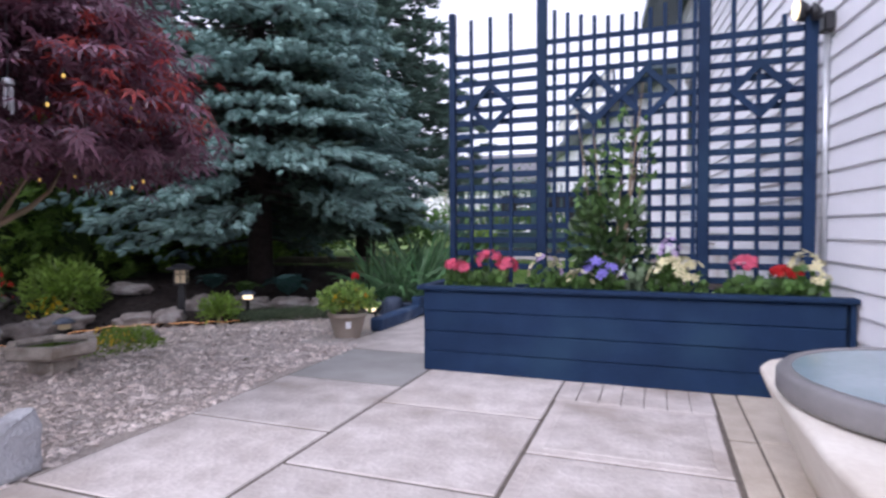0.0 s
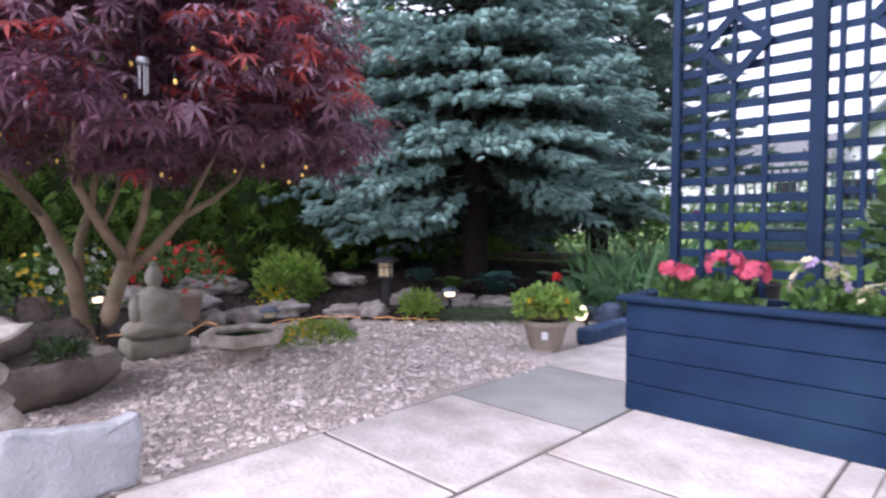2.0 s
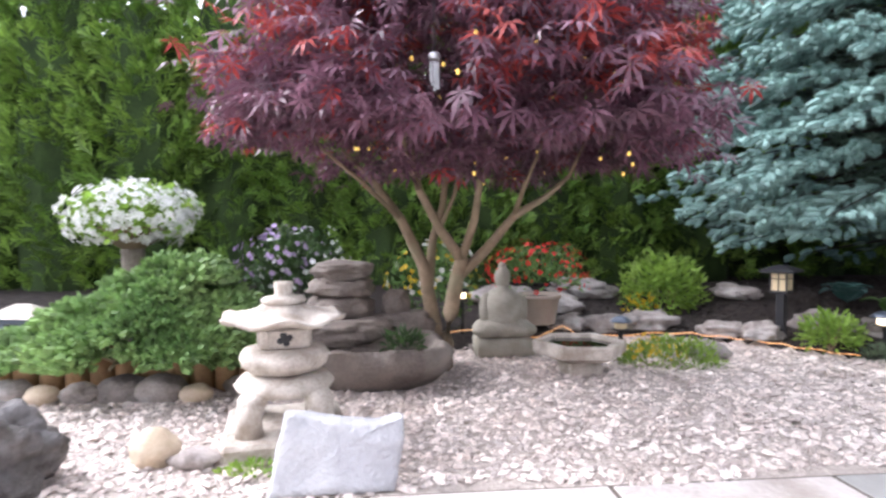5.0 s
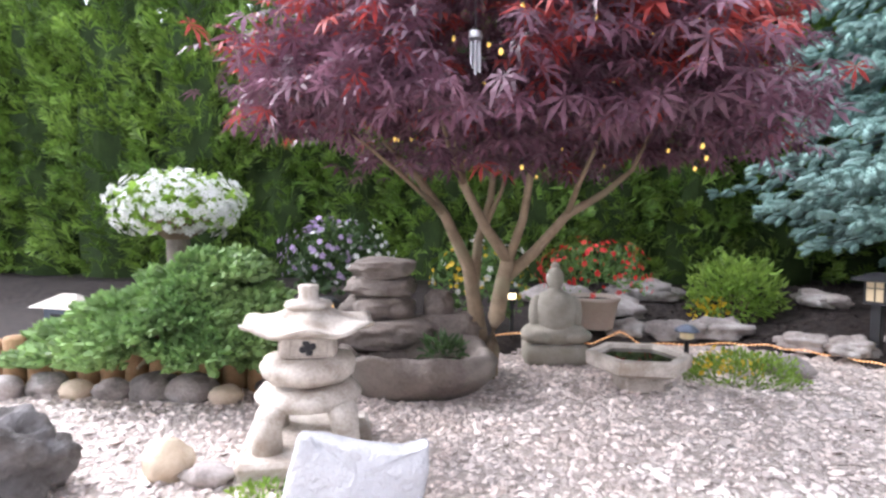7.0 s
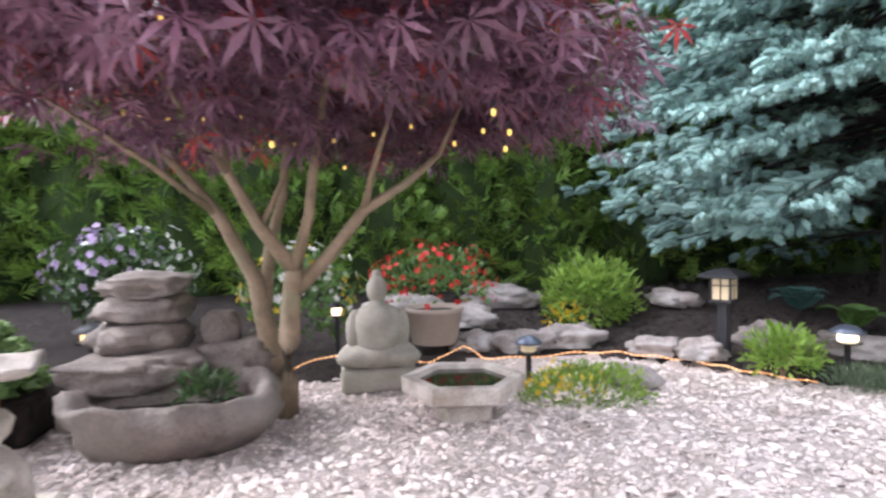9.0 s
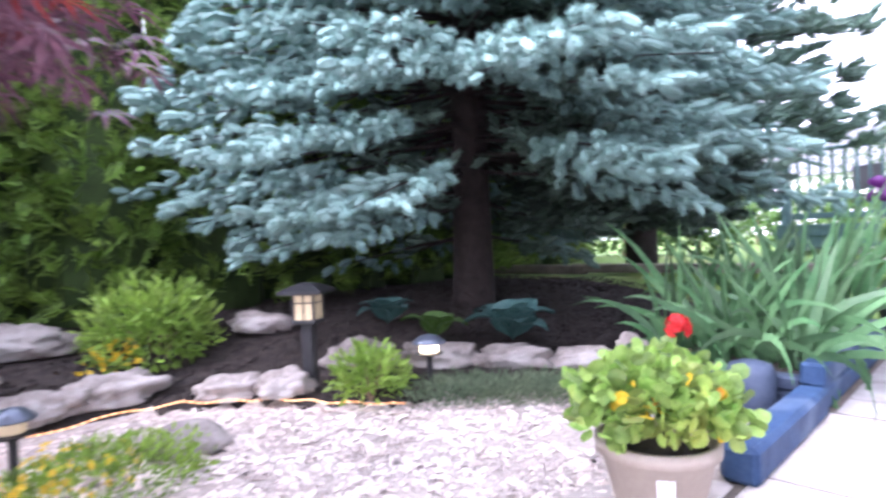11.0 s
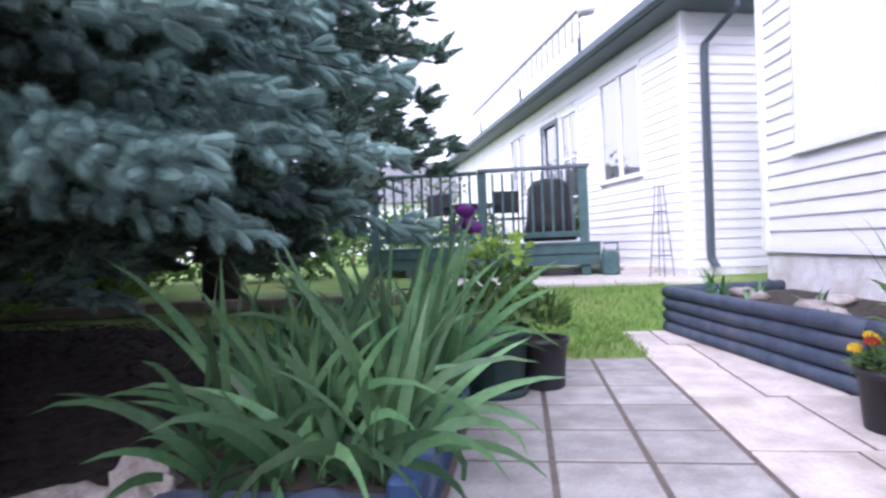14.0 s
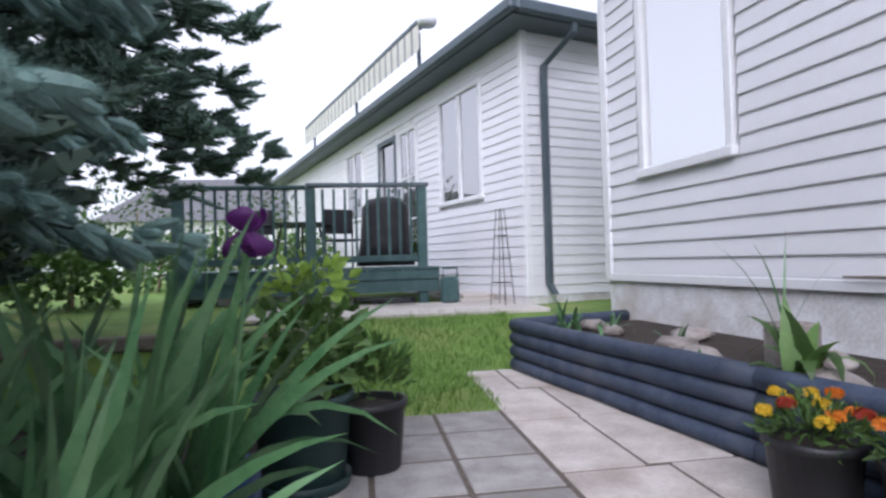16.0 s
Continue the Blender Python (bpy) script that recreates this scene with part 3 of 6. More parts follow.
def window_unit(parent, a0, a1, z0, z1, panes, curtain, axis="y", name="window"):
    """A framed window in the plane x=0 of the parent, facing -x."""
    fr, w = Build(), 0.07
    fr.box(-0.035, 0.06, a0, a0 + w, z0, z1, 0.006).box(-0.035, 0.06, a1 - w, a1, z0, z1, 0.006)
    fr.box(-0.034, 0.06, a0 + w, a1 - w, z1 - w, z1, 0.006)
    for k in range(1, panes):
        m = a0 + (a1 - a0) * k / panes
        fr.box(-0.02, 0.05, m - 0.04, m + 0.04, z0 + w, z1 - w, 0.005)
    win = part(name, fr, M_TRIM, parent, "white vinyl window frame")
    part("window_sill", Build().box(-0.06, 0.06, a0 - 0.02, a1 + 0.02, z0 - 0.005, z0 + w, 0.008), M_TRIM, win)
    for k in range(panes):
        p, q = a0 + (a1 - a0) * k / panes, a0 + (a1 - a0) * (k + 1) / panes
        g = part("pane", Build().box(0.005, 0.012, p + 0.045, q - 0.045, z0 + w, z1 - w), M_GLASS if curtain else M_FARGLASS, win)
        g.visible_shadow = False
    # sheet added behind the glass, coloured dark for the unlit room
    back = Build().box(0.5, 0.52, a0 - 0.3, a1 + 0.3, z0 - 0.2, z1 + 0.1)
    part("unlit_room_sheet", back, M_ROOMSHADE, win)
    if curtain:
        c = Build()
        us = np.linspace(a0 + 0.06, a1 - 0.06, 60)
        front = [(0.12 + 0.025 * math.sin(u * 45), u) for u in us]
        c.add([(x, u, z) for x, u in front for z in (z0, z1)], [(2 * i, 2 * i + 2, 2 * i + 3, 2 * i + 1) for i in range(59)])
        part("curtain", c, M_CURTAIN, win, smooth=True)
    return win


house = thing("house", "white vinyl-sided house with a parged foundation beside the patio", "house", 1.05, 3.98, 0, 5.9)
END = 6.54
wall = part("wall", Build().box(0.003, 0.16, -9, 4.83, -0.1, 4.3), M_FOUND, house)
for a0, a1, z0, z1 in ((5.99, END - 0.003, -0.1, 4.3), (4.83, 5.99, -0.1, 1.55), (4.83, 5.99, 3.2, 4.3)):
    part("wall", Build().box(0.003, 0.16, a0, a1, z0, z1), M_FOUND, house)
siding(wall, -9, END - 0.05, 0.74, 4.27, [(4.83, 5.99, 1.55, 3.2)])
siding(wall, -9, 1.9, 0.74 - 4 * COURSE, 0.735, [])
part("starter_trim", Build().box(-0.03, 0.0, 1.9, END, 0.67, 0.738, 0.006), M_TRIM, house)
part("corner_trim", Build().box(-0.034, 0.06, END - 0.085, END + 0.02, 0.68, 4.3, 0.008), M_TRIM, house)
window_unit(house, 4.87, 5.95, 1.545, 3.2, 1, True)
part("end_wall", Build().box(0.16, 8.0, END - 0.2, END - 0.003, -0.1, 4.3), M_SIDING, house)
part("soffit", Build().box(-0.45, 8.3, -9.4, END + 0.4, 4.3, 4.36, 0.01), M_GUTTER, house)
part("gutter", Build().box(-0.56, -0.44, -9.4, END + 0.42, 4.32, 4.47, 0.02).box(-0.44, 8.3, END + 0.40, END + 0.52, 4.32, 4.47, 0.02), M_GUTTER, house)
part("roof", Build().add([(-0.5, -9.4, 4.46), (8.4, -9.4, 4.46), (8.4, END + 0.45, 4.46), (-0.5, END + 0.45, 4.46), (4, -9.4, 6.6), (4, END - 3.5, 6.6)], [(0, 1, 2, 3), (0, 3, 5, 4), (1, 4, 5, 2), (3, 2, 5), (0, 4, 1)]), M_ROOF, house)

fl = thing("flood_light", "double-headed outdoor flood light on a steel conduit on the siding", "flood light", *(house.matrix_basis @ Vector((0, 0.3, 0))), 5.9)
part("conduit", Build().tube([(-0.05, 0, 0.58), (-0.05, 0, 2.14)], 0.016, 8), M_STEEL, fl, "grey metal conduit", True)
part("junction_box", Build().box(-0.08, -0.02, -0.05, 0.05, 2.08, 2.19, 0.01), M_BLACK, fl)
head = part("lamp_head", Build().loft([[(-0.12 - k * 0.10, 0.02 - 0.06 * k + r * math.cos(a), 2.19 + k * 0.02 + r * math.sin(a)) for a in np.arange(14) / 14 * 6.283] for k, r in ((0, 0.035), (0.5, 0.055), (1, 0.062))]), M_BLACK, fl, smooth=True)
part("lens", Build().loft([[(-0.222 - d, -0.04 + r * math.cos(a), 2.21 + r * math.sin(a)) for a in np.arange(14) / 14 * 6.283] for d, r in ((0, 0.060), (0.010, 0.052), (0.016, 0.02))]), M_LENS, head, "lit pale yellow lens")
part("lamp_head", Build().loft([[(-0.10 - k * 0.06, -0.06 - k * 0.05 + r * math.cos(a), 2.17 + r * math.sin(a)) for a in np.arange(14) / 14 * 6.283] for k, r in ((0, 0.03), (1, 0.05))]), M_BLACK, fl, smooth=True)

drift = thing("driftwood_stick", "grey driftwood stick resting on the foundation ledge", "driftwood", *(house.matrix_basis @ Vector((-0.045, 3.7, 0.742))), 5.9)
part("stick", Build().tube([(0, -0.3, 0.012), (-0.01, 0.0, 0.014), (0, 0.4, 0.012)], [0.008, 0.013, 0.006], 6), M_TIMBER, drift)
part("twig", Build().tube([(-0.01, 0.0, 0.014), (0.0, 0.06, 0.08), (0.0, 0.02, 0.12)], [0.007, 0.006, 0.003], 5), M_TIMBER, drift)

# ---- neighbouring house ----
far = thing("house", "neighbouring white-sided bungalow with slate blue gutters", "house", 0.22, 12.62, 0, 18.0)
fw = part("wall", Build().box(0.003, 0.16, 7.9, 15.2, 0.0, 3.9), M_FOUND, far)
for a0, a1, z0, z1 in ((0.003, 1.06, 0, 3.9), (2.52, 3.42, 0, 3.9), (5.43, 6.55, 0, 3.9), (1.06, 2.52, 0, 1.8), (1.06, 2.52, 3.6, 3.9), (3.42, 5.43, 0, 0.82), (3.42, 5.43, 3.46, 3.9), (6.55, 7.9, 0, 1.9), (6.55, 7.9, 3.6, 3.9)):
    part("wall", Build().box(0.003, 0.16, a0, a1, z0, z1), M_FOUND, far)
siding(fw, 0.05, 15.2, 0.40, 3.86, [(1.06, 2.52, 1.8, 3.6), (3.4, 5.45, 0.8, 3.48), (6.55, 7.9, 1.9, 3.6)])
fs = part("side_wall", Build().box(0.16, 7, 0.003, 0.16, 0.0, 3.9), M_FOUND, far)
siding(fs, 0.05, 6.0, 0.40, 3.86, [], "x")
part("corner_trim", Build().box(-0.032, 0.06, -0.032, 0.06, 0.39, 3.9, 0.008), M_TRIM, far)
window_unit(far, 1.06, 2.52, 1.80, 3.60, 2, False)
window_unit(far, 6.55, 7.9, 1.9, 3.6, 2, False)
door = window_unit(far, 3.42, 4.35, 0.82, 3.46, 1, False, name="patio_door")
part("grille", Build().box(-0.01, 0.004, 3.86, 3.9, 0.9, 3.4).box(-0.01, 0.004, 3.5, 4.3, 1.7, 1.73).box(-0.01, 0.004, 3.5, 4.3, 2.5, 2.53), M_TRIM, door)
window_unit(far, 4.4, 5.43, 0.82, 3.46, 1, False, name="patio_door")
screen = Build()
for a0, a1, z0, z1 in ((4.4, 4.5, 0.86, 3.44), (5.33, 5.43, 0.86, 3.44), (4.5, 5.33, 3.34, 3.44), (4.5, 5.33, 0.86, 0.98), (4.5, 5.33, 1.85, 1.92)):
    screen.box(-0.062, -0.037, a0, a1, z0, z1, 0.005)
part("screen_door", screen, M_GUTTER, far, "slate blue screen door frame")
part("soffit", Build().box(-0.40, 7.4, -0.42, 15.8, 3.9, 3.95, 0.008), M_GUTTER, far)
part("gutter", Build().box(-0.50, -0.38, -0.52, 15.9, 3.92, 4.08, 0.025).box(-0.38, 7.4, -0.52, -0.40, 3.92, 4.08, 0.025), M_GUTTER, far)
part("roof", Build().add([(-0.45, -0.47, 4.07), (9, -0.47, 4.07), (9, 16, 4.07), (-0.45, 16, 4.07), (4.3, 4.3, 5.6), (4.3, 12, 5.6)], [(0, 1, 2, 3), (0, 4, 1), (1, 4, 5, 2), (2, 5, 3), (3, 5, 4, 0)]), M_ROOF, far)
part("downspout", Build().loft([[(x + s * 0.04, y + c * 0.035, z) for s, c in ((-1, -1), (1, -1), (1, 1), (-1, 1))] for x, y, z in ((0.52, -0.44, 3.95), (0.52, -0.42, 3.80), (0.30, -0.08, 3.45), (0.29, -0.07, 3.3), (0.29, -0.07, 0.55), (0.31, -0.16, 0.42))]), M_GUTTER, far)
part("foundation", Build().box(-0.01, 0.002, 0.0, 15.2, -0.1, 0.395).box(0.0, 7, -0.01, 0.002, -0.1, 0.395), M_FOUND, far)
aw = part("awning", Build().box(-0.62, -0.45, 1.9, 9.7, 4.62, 4.74, 0.03), M_GUTTER, far, "rolled-up striped awning with a scalloped valance")
for k in range(26):
    for y, w, m_ in ((1.92 + k * 0.3, 0.225, M_AWN), (2.147 + k * 0.3, 0.07, M_AWND)):
        part("valance_stripe", Build().loft([[(-0.61, y + w * t, 4.63), (-0.60, y + w * t, 4.63), (-0.60, y + w * t, 4.22 + 0.02 * math.cos(t * 6.283)), (-0.61, y + w * t, 4.22 + 0.02 * math.cos(t * 6.283))] for t in (0, 0.5, 1)]), m_, aw)
for y in (2.2, 5.5, 9.2):
    part("awning_arm", Build().box(-0.5, -0.44, y, y + 0.04, 4.05, 4.62, 0.006), M_GUTTER, aw)

part("awning_end_cap", Build().lathe([(0.0, -0.09), (0.13, -0.08), (0.16, 0.0), (0.13, 0.08), (0.0, 0.09)], 16, (-0.5, 1.82, 4.66)), M_TRIM, aw, smooth=True)

# ---- deck ----
deck = thing("deck", "raised green-stained timber deck with a baluster railing", "deck", -1.05, 13.5, 0.25)
part("skirt", Build().box(-3.46, 0.22, 0.0, 0.04, 0.22, 0.50, 0.006), M_GREENWOOD, deck)
part("fascia", Build().box(-3.46, 0.22, -0.03, 0.01, 0.40, 0.54, 0.006), M_GREENWOOD, deck)
part("fascia", Build().box(0.18, 0.22, 0.04, 3.0, 0.33, 0.54, 0.006), M_GREENWOOD, deck)
for k in range(20):
    part("deck_board", Build().box(-3.46, 0.22, -0.05 + k * 0.145, 0.085 + k * 0.145, 0.541, 0.575, 0.006), M_GREENWOOD, deck)
for x in (-3.34, -1.57, 0.0):
    part("post", Build().box(x - 0.07, x + 0.07, 0.045, 0.165, 0.0, 1.72, 0.008), M_GREENWOOD, deck)
part("top_rail", Build().box(-3.46, -1.64, 0.02, 0.20, 1.71, 1.755, 0.006), M_GREENWOOD, deck)
part("top_rail", Build().box(-1.63, 0.1, 0.02, 0.20, 1.735, 1.785, 0.006), M_GUTTER, deck, "dark cap rail")
part("side_rail", Build().box(-3.46, -3.36, 0.21, 3.0, 1.71, 1.755, 0.006), M_GREENWOOD, deck)
part("side_skirt", Build().box(-3.46, -3.42, 0.05, 3.0, 0.1, 0.53, 0.006), M_GREENWOOD, deck)
for x0, x1 in ((-3.26, -1.64), (-1.50, -0.07)):
    part("bottom_rail", Build().box(x0, x1, 0.07, 0.12, 0.66, 0.75, 0.006), M_GREENWOOD, deck)
    for x in np.arange(x0 + 0.1, x1 - 0.03, 0.155):
        part("baluster", Build().box(x - 0.018, x + 0.018, 0.075, 0.11, 0.75, 1.70), M_GREENWOOD, deck)
part("under_block", Build().box(-2.9, -1.0, 0.3, 0.6, 0.0, 0.33, 0.01), M_FOUND, deck)
grill = thing("covered_grill", "barbecue grill under a draped black cover on the deck", "grill", -1.55, 14.15, 0.83)
part("cover", Build().loft([[(r * sx * math.copysign(abs(math.cos(a)) ** 0.6, math.cos(a)) * (1 + 0.04 * math.sin(9 * a) * (z < 0.7)), 0.26 * sx * math.copysign(abs(math.sin(a)) ** 0.6, math.sin(a)) * (1 + 0.05 * math.cos(8 * a) * (z < 0.7)), z) for a in np.arange(32) / 32 * 6.283] for z, r, sx in ((0.02, 0.42, 1.05), (0.35, 0.38, 1.0), (0.7, 0.36, 1.0), (0.9, 0.35, 1.0), (1.02, 0.3, 0.85), (1.06, 0.2, 0.5))]), M_COVER, grill, smooth=True)
table = thing("patio_table", "dark metal patio table set standing on the deck", "table", -2.9, 15.0, 0.83)
part("tabletop", Build().lathe([(0.0, 0.70), (0.6, 0.70), (0.6, 0.73), (0.0, 0.73)], 24), M_BLACK, table)
for a in range(4):
    part("leg", Build().tube([(0.45 * math.cos(a * 1.571), 0.45 * math.sin(a * 1.571), 0), (0.3 * math.cos(a * 1.571), 0.3 * math.sin(a * 1.571), 0.7)], 0.02), M_BLACK, table)
chair = thing("patio_chair", "dark metal patio chair on the deck", "chair", -2.2, 14.6, 0.83, 20, group="chairs on the deck")
part("seat", Build().box(-0.25, 0.25, -0.25, 0.25, 0.42, 0.45, 0.01), M_BLACK, chair)
part("backrest", Build().box(-0.25, 0.25, 0.22, 0.25, 0.55, 0.95, 0.01), M_BLACK, chair)
for x, y in ((-0.23, -0.23), (0.23, -0.23), (-0.23, 0.23), (0.23, 0.23)):
    part("leg", Build().tube([(x, y, 0), (x, y, 0.9 if y > 0 else 0.42)], 0.014), M_BLACK, chair)
copy_thing(chair, pose(-3.6, 14.6, 0.83, 0, 0, -25))
patio = solid("patio", Build().box(-6.0, 0.25, 11.85, 13.45, 0.1, 0.315, 0.01), M_PATIO, "poured concrete pad in front of the deck", "patio", kind="structure")
steps = thing("patio_step", "stacked grey concrete pads against the neighbouring house", "step", -0.25, 13.3, 0.3, 18)
part("slab", Build().box(-0.35, 0.2, 0, 1.0, 0.015, 0.07, 0.008), M_PATIO, steps)
part("slab", Build().box(-0.30, 0.2, 0, 0.9, 0.072, 0.125, 0.008), M_PATIO, steps)
obel = thing("plant_support", "thin dark wire obelisk plant support against the siding", "plant support", -0.15, 12.55, 0.3)
for a in range(4):
    part("wire", Build().tube([(0.16 * math.cos(a * 1.57), 0.16 * math.sin(a * 1.57), 0), (0.05 * math.cos(a * 1.57), 0.05 * math.sin(a * 1.57), 1.25)], 0.006, 5), M_BLACK, obel)
for z, r in ((0.3, 0.135), (0.6, 0.11), (0.9, 0.08)):
    part("hoop", Build().tube([(r * math.cos(a), r * math.sin(a), z) for a in np.arange(13) / 12 * 6.283], 0.005, 5), M_BLACK, obel)
hose = thing("garden_hose", "coiled dark garden hose lying on the concrete pad", "hose", -1.5, 13.2, 0.32)
part("coil", Build().tube([((0.28 + 0.02 * math.sin(a * 3)) * math.cos(a) * (1.5 if a > 20 else 1) - 0.1 * (a > 20), 0.14 * math.sin(a), 0.02 + 0.003 * a) for a in np.arange(0, 25, 0.4)], 0.014, 6), M_BLACK, hose, smooth=True)
reel = thing("hose_reel", "green plastic hose reel box beside the deck", "hose reel", -0.72, 13.3, 0.315)
part("box", Build().box(-0.12, 0.12, -0.12, 0.12, 0.0, 0.36, 0.03), M_GREENWOOD, reel)
part("handle", Build().tube([(-0.1, -0.1, 0.36), (-0.1, -0.1, 0.48), (0.1, -0.1, 0.48), (0.1, -0.1, 0.36)], 0.014, 6), M_GREENWOOD, reel)
wire = thing("wire_border", "low bent black wire flower border in the grass", "border", -2.6, 9.6, 0.0)
part("wire", Build().tube([(-0.7, 0.2, 0.0), (-0.68, 0.2, 0.42), (-0.62, 0.2, 0.46), (0.2, 0.4, 0.44)], 0.010, 6), M_BLACK, wire)
part("wire", Build().tube([(-0.9, 0.1, 0.30), (-0.3, 0.2, 0.36), (0.3, 0.3, 0.37)], 0.010, 6), M_BLACK, wire)

# ---- distance ----
for x, y, w, h, col in ((-9, 42, 16, 3.4, M_SIDING), (-28, 38, 12, 3.2, M_SIDING)):
    hs = thing("house", "distant pale house with a grey gabled roof", "house", x, y, 0.3, group="distant houses")
    part("wall", Build().box(-w / 2, w / 2, 0, 9, 0, h), col, hs)
    part("roof", Build().add([(-w / 2 - 0.5, -0.6, h), (w / 2 + 0.5, -0.6, h), (w / 2 + 0.5, 9.6, h), (-w / 2 - 0.5, 9.6, h), (-w / 2 + 2, 4.5, h + 3.2), (w / 2 - 2, 4.5, h + 3.2)], [(0, 1, 2, 3), (0, 4, 5, 1), (1, 5, 2), (2, 5, 4, 3), (3, 4, 0)]), M_ROOF, hs)
    for k in (-0.3, 0.0, 0.3):
        wn_ = part("window", Build().box(w * k - 0.6, w * k + 0.6, -0.05, 0.02, 1.0, 2.2, 0.02), M_TRIM, hs)
        # opaque pane with the gloom of the room put into its colour
        part("pane", Build().box(w * k - 0.5, w * k + 0.5, -0.06, -0.04, 1.1, 2.1), M_ROOMSHADE, wn_)
fr = np.random.default_rng(21)
for x, y, s, h in ((-5.2, 20.0, 1.0, 1.5), (-3.6, 20.5, 1.1, 1.5), (-6.6, 19.6, 0.9, 1.4), (-8.3, 12.6, 1.1, 1.9), (-9.6, 13.8, 1.3, 2.3), (-7.2, 13.6, 1.0, 1.6), (-10.5, 10.6, 1.3, 2.6), (-5.9, 13.9, 0.8, 1.3), (-4.9, 26.0, 2.0, 3.4), (-9.0, 25.0, 2.2, 4.2)):
    sh = thing("shrub", "leafy green shrub at the edge of the lawn", "shrub", x, y, 0.3, group="lawn edge shrubs")
    leafy(1100, (0, 0, h * 0.5), (s, s, h * 0.55), M_LEAF if s < 1.2 else M_LEAFDK, 0.15, None, -0.9, 0.3, 0.7, 0.3, parent=sh, r=fr)
    part("stem", Build().tube([(0, 0, 0), (0.05, 0, h * 0.6)], [0.05, 0.02]), M_BARK, sh)
hill = solid("distant_treeline", Build().rock((10, 190, -8), (190, 12, 18), 4, 0.25, 4, freq=6), M_LEAFDK, "far wooded skyline", "trees", kind="structure")

# ---- blue planter and trellis ----
planter = thing("planter_box", "long navy blue painted wooden planter box on the slabs", "planter", -1.42, 3.85, 0)
PW, PD, PH = 2.42, 0.62, 0.535
for k in range(4):
    part("board", Build().box(0.012, PW - 0.012, 0.0, 0.035, 0.004 + k * 0.133, 0.1345 + k * 0.133, 0.006), M_NAVY, planter)
    part("board", Build().box(0.0, 0.03, 0.038, PD - 0.003, 0.004 + k * 0.133, 0.1345 + k * 0.133, 0.006), M_NAVY, planter)
part("liner", Build().box(0.034, PW, 0.038, PD - 0.03, 0.004, 0.47), M_BLACK, planter)
part("back_panel", Build().box(0.032, PW, PD - 0.028, PD, 0.0, PH, 0.004), M_NAVY, planter)
part("end_panel", Build().box(PW + 0.002, PW + 0.03, 0.0, PD, 0.0, PH, 0.004), M_NAVY, planter)
part("cap", Build().box(-0.03, PW + 0.04, -0.035, 0.06, PH + 0.002, PH + 0.035, 0.010), M_NAVY, planter)
part("cap", Build().box(-0.03, 0.06, 0.062, PD + 0.02, PH + 0.002, PH + 0.035, 0.010), M_NAVY, planter)
part("soil", Build().box(0.06, PW - 0.01, 0.062, PD - 0.03, 0.471, 0.50, 0.01), M_SOIL, planter)

trellis = thing("trellis", "tall navy blue wooden lattice trellis with diamond cut-outs", "trellis", 0, 4.24, 0)
POSTS = ((-1.33, 2.47, 0.045), (-0.69, 2.50, 0.068), (0.315, 2.52, 0.072), (0.885, 2.20, 0.070))
for x, z, w in POSTS:
    part("post", Build().box(x - w / 2, x + w / 2, -0.025, 0.025, 0.50, z, 0.006), M_NAVY, trellis)


def lattice(x0, x1, verts, tops, z0, z1, dz, sw, diamonds):
    for x, t in zip(verts, tops):
        part("upright", Build().box(x - 0.0135, x + 0.0135, -0.014, 0.0, 0.5, t, 0.003), M_NAVY, trellis)
    z = z1
    while z > z0:
        part("slat", Build().box(x0, x1, 0.001, 0.012, z - sw / 2, z + sw / 2, 0.003), M_NAVY, trellis)
        z -= dz
    for x, z, h in diamonds:
        for i_, (a, b) in enumerate(((0, 1), (1, 2), (2, 3), (3, 0))):
            c = ((0, h), (h, 0), (0, -h), (-h, 0))
            p, q = Vector((x + c[a][0], 0, z + c[a][1])), Vector((x + c[b][0], 0, z + c[b][1]))
            d = (q - p).normalized()
            s = Vector((-d.z, 0, d.x)) * 0.02
            p, q = p - d * 0.012, q + d * 0.012
            o_ = 0.003 * (i_ % 2)
            ring = lambda e: [e + s + Vector((0, -0.032 - o_, 0)), e - s + Vector((0, -0.032 - o_, 0)), e - s + Vector((0, -0.0145 - o_, 0)), e + s + Vector((0, -0.0145 - o_, 0))]
            part("diamond_bar", Build().loft([ring(p), ring(q)]), M_NAVY, trellis)


lattice(-1.31, -0.718, [-1.19, -1.05, -0.905], [2.41, 2.415, 2.42], 0.6, 2.15, 0.092, 0.042, [(-1.045, 1.79, 0.15)])
mv = list(np.arange(-0.605, 0.29, 0.0865))
lattice(-0.662, 0.29, mv, [2.42 - 0.10 * math.sin((x + 0.66) / 0.95 * 3.14) for x in mv], 0.6, 2.20, 0.103, 0.036, [(-0.345, 1.79, 0.15), (-0.02, 1.80, 0.155)])
lattice(0.34, 0.86, [0.475, 0.615, 0.745], [2.36, 2.34, 2.20], 0.6, 2.11, 0.088, 0.04, [(0.62, 1.77, 0.15)])

vine = thing("climbing_plant", "leafy climbing shrub tied to the trellis in the planter", "plant", -0.22, 4.15, 0.5)
for k in range(9):
    a = R.uniform(-1, 1)
    part("stem", Build().tube([(a * 0.05, 0, 0), (a * 0.12, 0.01, 0.4), (a * 0.22 + 0.05 * math.sin(k), 0.02, 0.8 + 0.07 * k)], [0.008, 0.006, 0.003], 5), M_BARK, vine)
leafy(420, (-0.02, -0.02, 0.32), (0.24, 0.13, 0.38), M_LEAFDK, 0.085, None, -0.9, 0.4, 0.6, 0.3, parent=vine)
